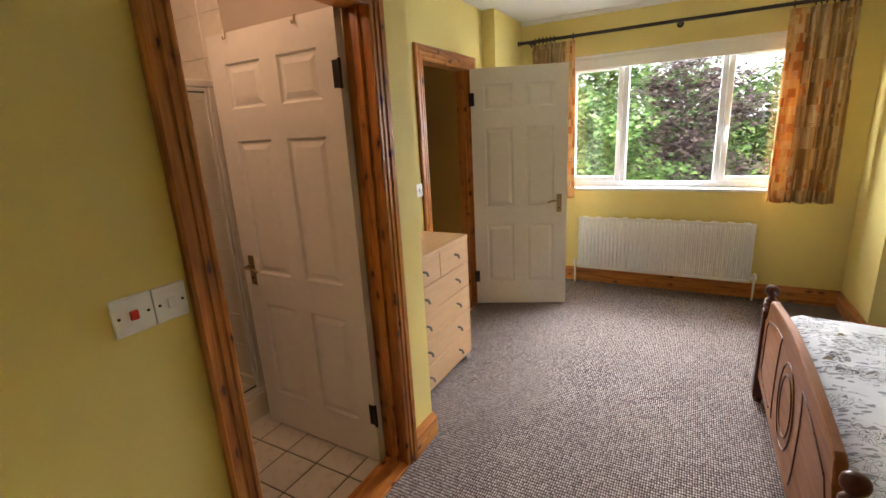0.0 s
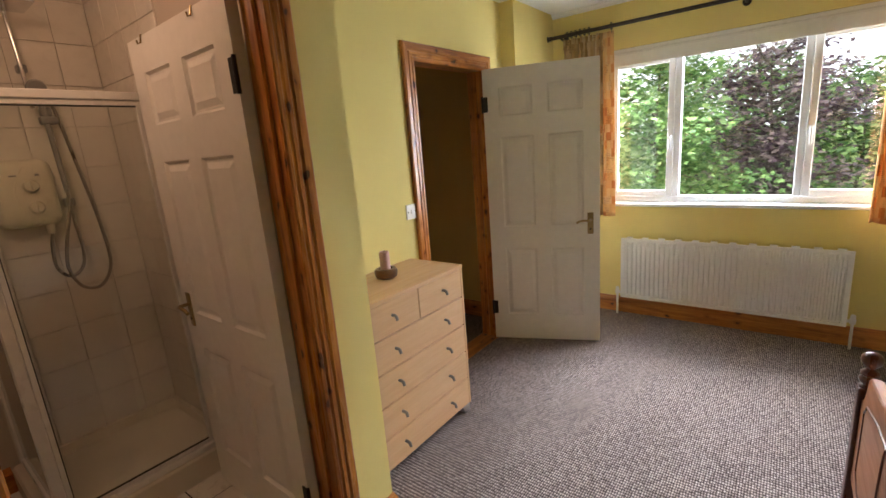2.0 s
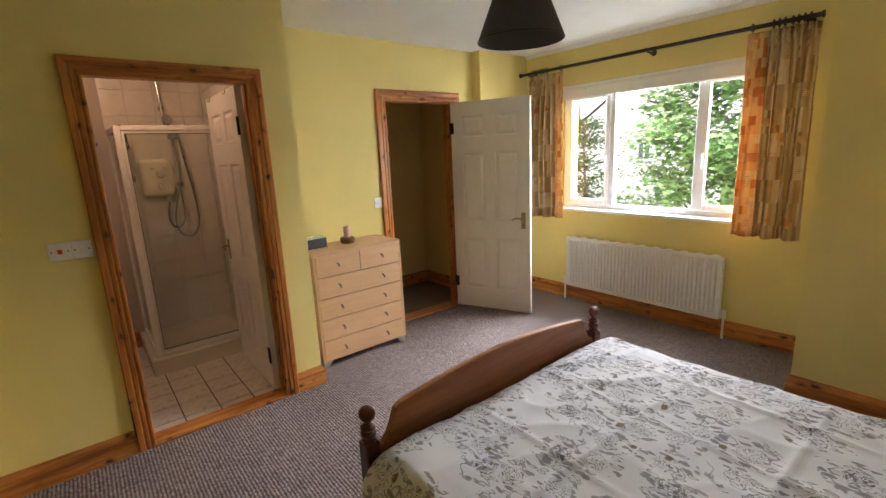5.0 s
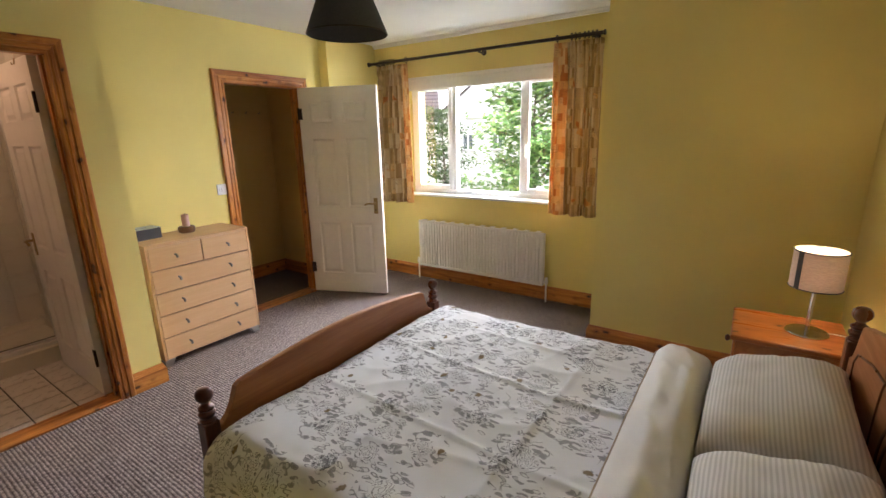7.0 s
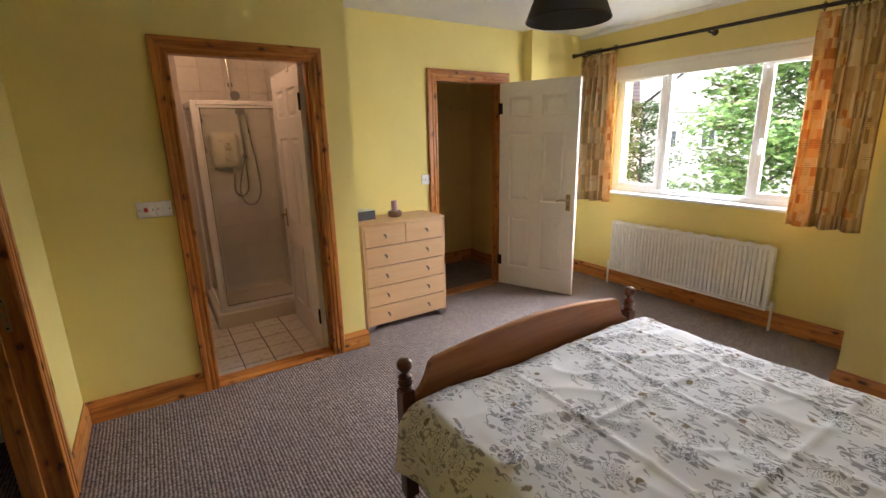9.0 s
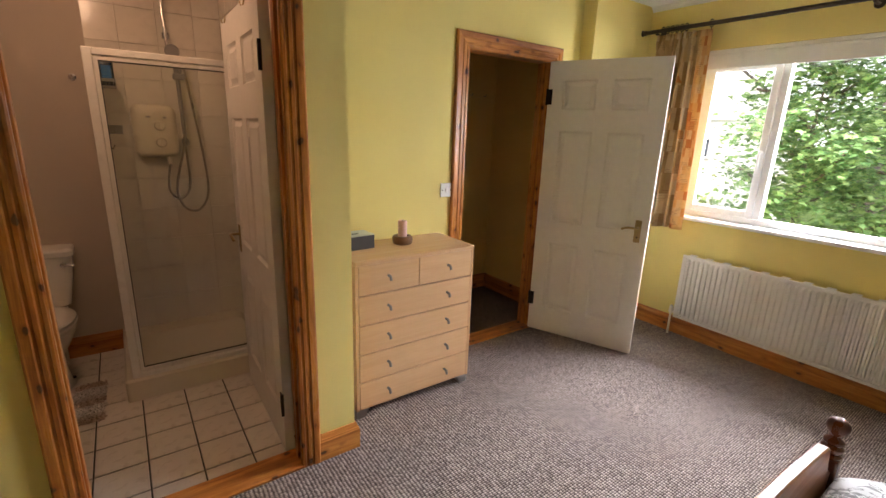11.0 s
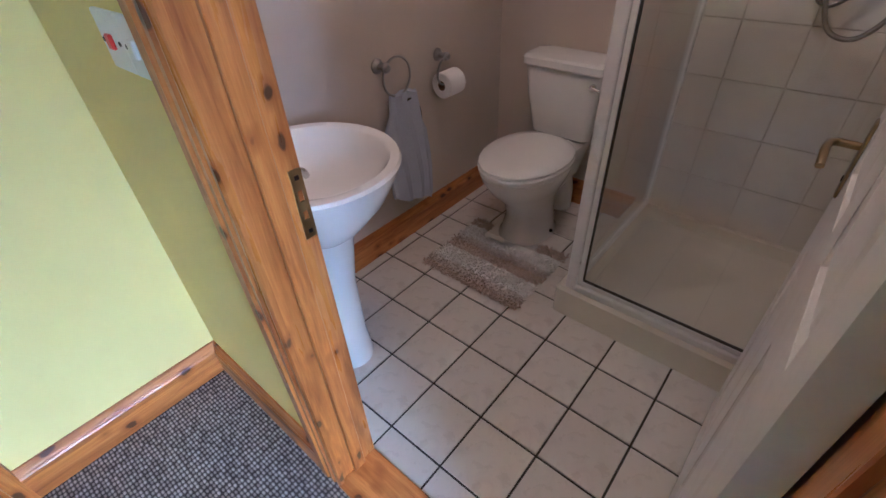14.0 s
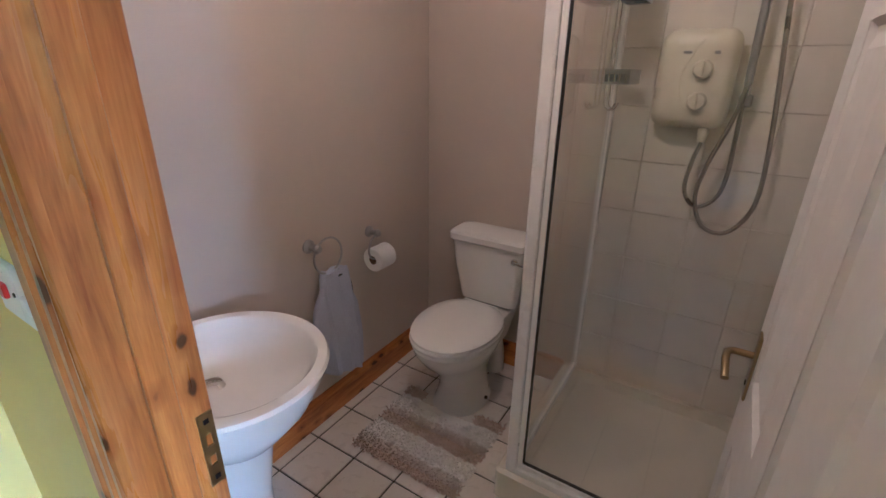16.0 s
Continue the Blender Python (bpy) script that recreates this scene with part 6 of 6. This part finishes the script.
DARK_PANE = plain("dark_window_glass", (0.10, 0.12, 0.14), 0.08)
house(-15.0, 16.6, 37, 9.0, 7.0, 4.9, 7.6, ((0, 1.4, 3.0, 1.1, 1.2), (0, 1.3, 0.6, 1.4, 1.3), (0, -2.4, 3.0, 1.1, 1.2), (0, -2.5, 0.6, 1.4, 1.3), (1, -1.0, 3.0, 0.8, 1.1)), "white rendered two-storey house with a tiled roof")
house(-13.2, 30.0, -63, 10.0, 7.6, 5.2, 8.4, ((0, -3.4, 3.1, 0.7, 1.1), (0, -2.2, 3.1, 0.7, 1.1), (0, 1.5, 3.1, 1.0, 1.2), (0, -2.8, 0.6, 1.4, 1.3), (1, -2.2, 3.3, 0.7, 1.0), (1, -0.4, 3.3, 0.7, 1.0)), "white rendered house with a steep gable")
fence = thing("garden_fence", "pale timber garden fence beside the path", "fence", -6.2, 17.5, GZ)
FENCE = wood("weathered_fence_board", (0.50, 0.45, 0.38), (0.42, 0.37, 0.31), (0.30, 0.26, 0.22), "z", 0.9, False)
me_src = part("board", box(bmesh.new(), -0.055, -0.01, 0.05, 0.055, 0.01, 1.35), FENCE, fence)
for k in range(1, 50):
    o = me_src.copy()
    scene.collection.objects.link(o)
    o.location = (k * 0.125, 0, 0.0)
for k in range(5):
    part("fence_post", boxes((k * 1.55 - 0.05, 0.012, 0, k * 1.55 + 0.05, 0.11, 1.4)), FENCE, fence)
part("rail", boxes((-0.05, 0.011, 0.3, 6.25, 0.05, 0.38)), FENCE, fence)
part("rail", boxes((-0.05, 0.011, 1.05, 6.25, 0.05, 1.13)), FENCE, fence)

# ---- tiles of the shower room ----


def tile_mat(name, base, alt, rough):
    m = Mat(name, rough)
    v = m.coords()
    info = m.node("ShaderNodeObjectInfo")
    c = m.mix(info.outputs["Random"], base, alt)
    c = m.mix(m.ramp(m.noise(v, 14, 5, 0.6, 0.8), (0.45, (0, 0, 0)), (0.75, (0.5, 0.5, 0.5))), c, tuple(q * 0.82 for q in base))
    m.color(c)
    m.rough(m.ramp(m.noise(v, 22, 3), (0.3, (rough,) * 3), (0.7, (rough + 0.14,) * 3)))
    return m.m


FLOOR_TILE = tile_mat("cream_floor_tile", (0.66, 0.60, 0.53), (0.71, 0.66, 0.59), 0.24)
SHOWER_TILE = tile_mat("beige_shower_tile", (0.76, 0.70, 0.61), (0.79, 0.74, 0.66), 0.12)


def tile_mesh(w, h, t, mat):
    """A cushion-edged tile in its own plane, face at z = t."""
    bm = bmesh.new()
    rows = []
    for i, z in ((0.0, 0.0), (0.0, t - 0.0015), (0.0015, t)):
        rows.append([(x, y, z) for x, y in ((i, i), (w - i, i), (w - i, h - i), (i, h - i))])
    loops(bm, rows, False, True)
    bmesh.ops.recalc_face_normals(bm, faces=bm.faces[:])
    me = bpy.data.meshes.new("tile")
    bm.to_mesh(me)
    bm.free()
    me.materials.append(mat)
    return me


made = {}


def lay(parent, m, w, h, t, mat):
    key = (round(w, 3), round(h, 3), mat.name)
    if key not in made:
        made[key] = tile_mesh(w, h, t, mat)
    ob = new("tile", made[key])
    ob.parent = parent
    ob.matrix_basis = m
    return ob


G = 0.007
xs = [-1.278 - 0.2 * k for k in range(-1, 9)]
ys = [-0.136 + 0.2 * k for k in range(0, 10)]
for xa in xs:
    for ya in ys:
        x0, x1 = max(xa - 0.2 + G / 2, BX), min(xa - G / 2, XB - 0.122)
        y0, y1 = max(ya + G / 2, 0.0), min(ya + 0.2 - G / 2, BY)
        if x1 - x0 < 0.01 or y1 - y0 < 0.01 or (x1 < TX and y0 > TY):
            continue
        lay(bath_floor, pose(x0, y0, -0.004), x1 - x0, y1 - y0, 0.0045, FLOOR_TILE)
back = setting("wall_tiling_back", boxes((BX, TY + 0.035, 0.125, BX + 0.004, BY, HC)), WALL_GROUT, "beige glazed tiles on the shower's back wall", "wall tiles")
side = setting("wall_tiling_side", boxes((BX + 0.004, BY - 0.004, 0.125, TX, BY, HC)), WALL_GROUT, "beige glazed tiles on the shower's end wall", "wall tiles")
G = 0.0025
for k in range(12):
    z0, z1 = 0.125 + 0.2 * k + G / 2, min(0.325 + 0.2 * k - G / 2, HC)
    for j in range(4):
        y0, y1 = max(0.797 + 0.2 * j + G / 2, TY + 0.037), min(0.997 + 0.2 * j - G / 2, BY - 0.010)
        if y1 - y0 > 0.02:
            lay(back, Matrix.Translation((BX + 0.004, y0, z0)) @ Matrix(((0, 0, 1, 0), (1, 0, 0, 0), (0, 1, 0, 0), (0, 0, 0, 1))), y1 - y0, z1 - z0, 0.006, SHOWER_TILE)
        x1 = BX + 0.011 + 0.2 * (j + 1) - G / 2
        x0 = x1 - 0.2 + G
        x1 = min(x1, TX)
        lay(side, Matrix.Translation((x0, BY - 0.004, z0)) @ Matrix(((1, 0, 0, 0), (0, 0, -1, 0), (0, 1, 0, 0), (0, 0, 0, 1))), x1 - x0, z1 - z0, 0.006, SHOWER_TILE)
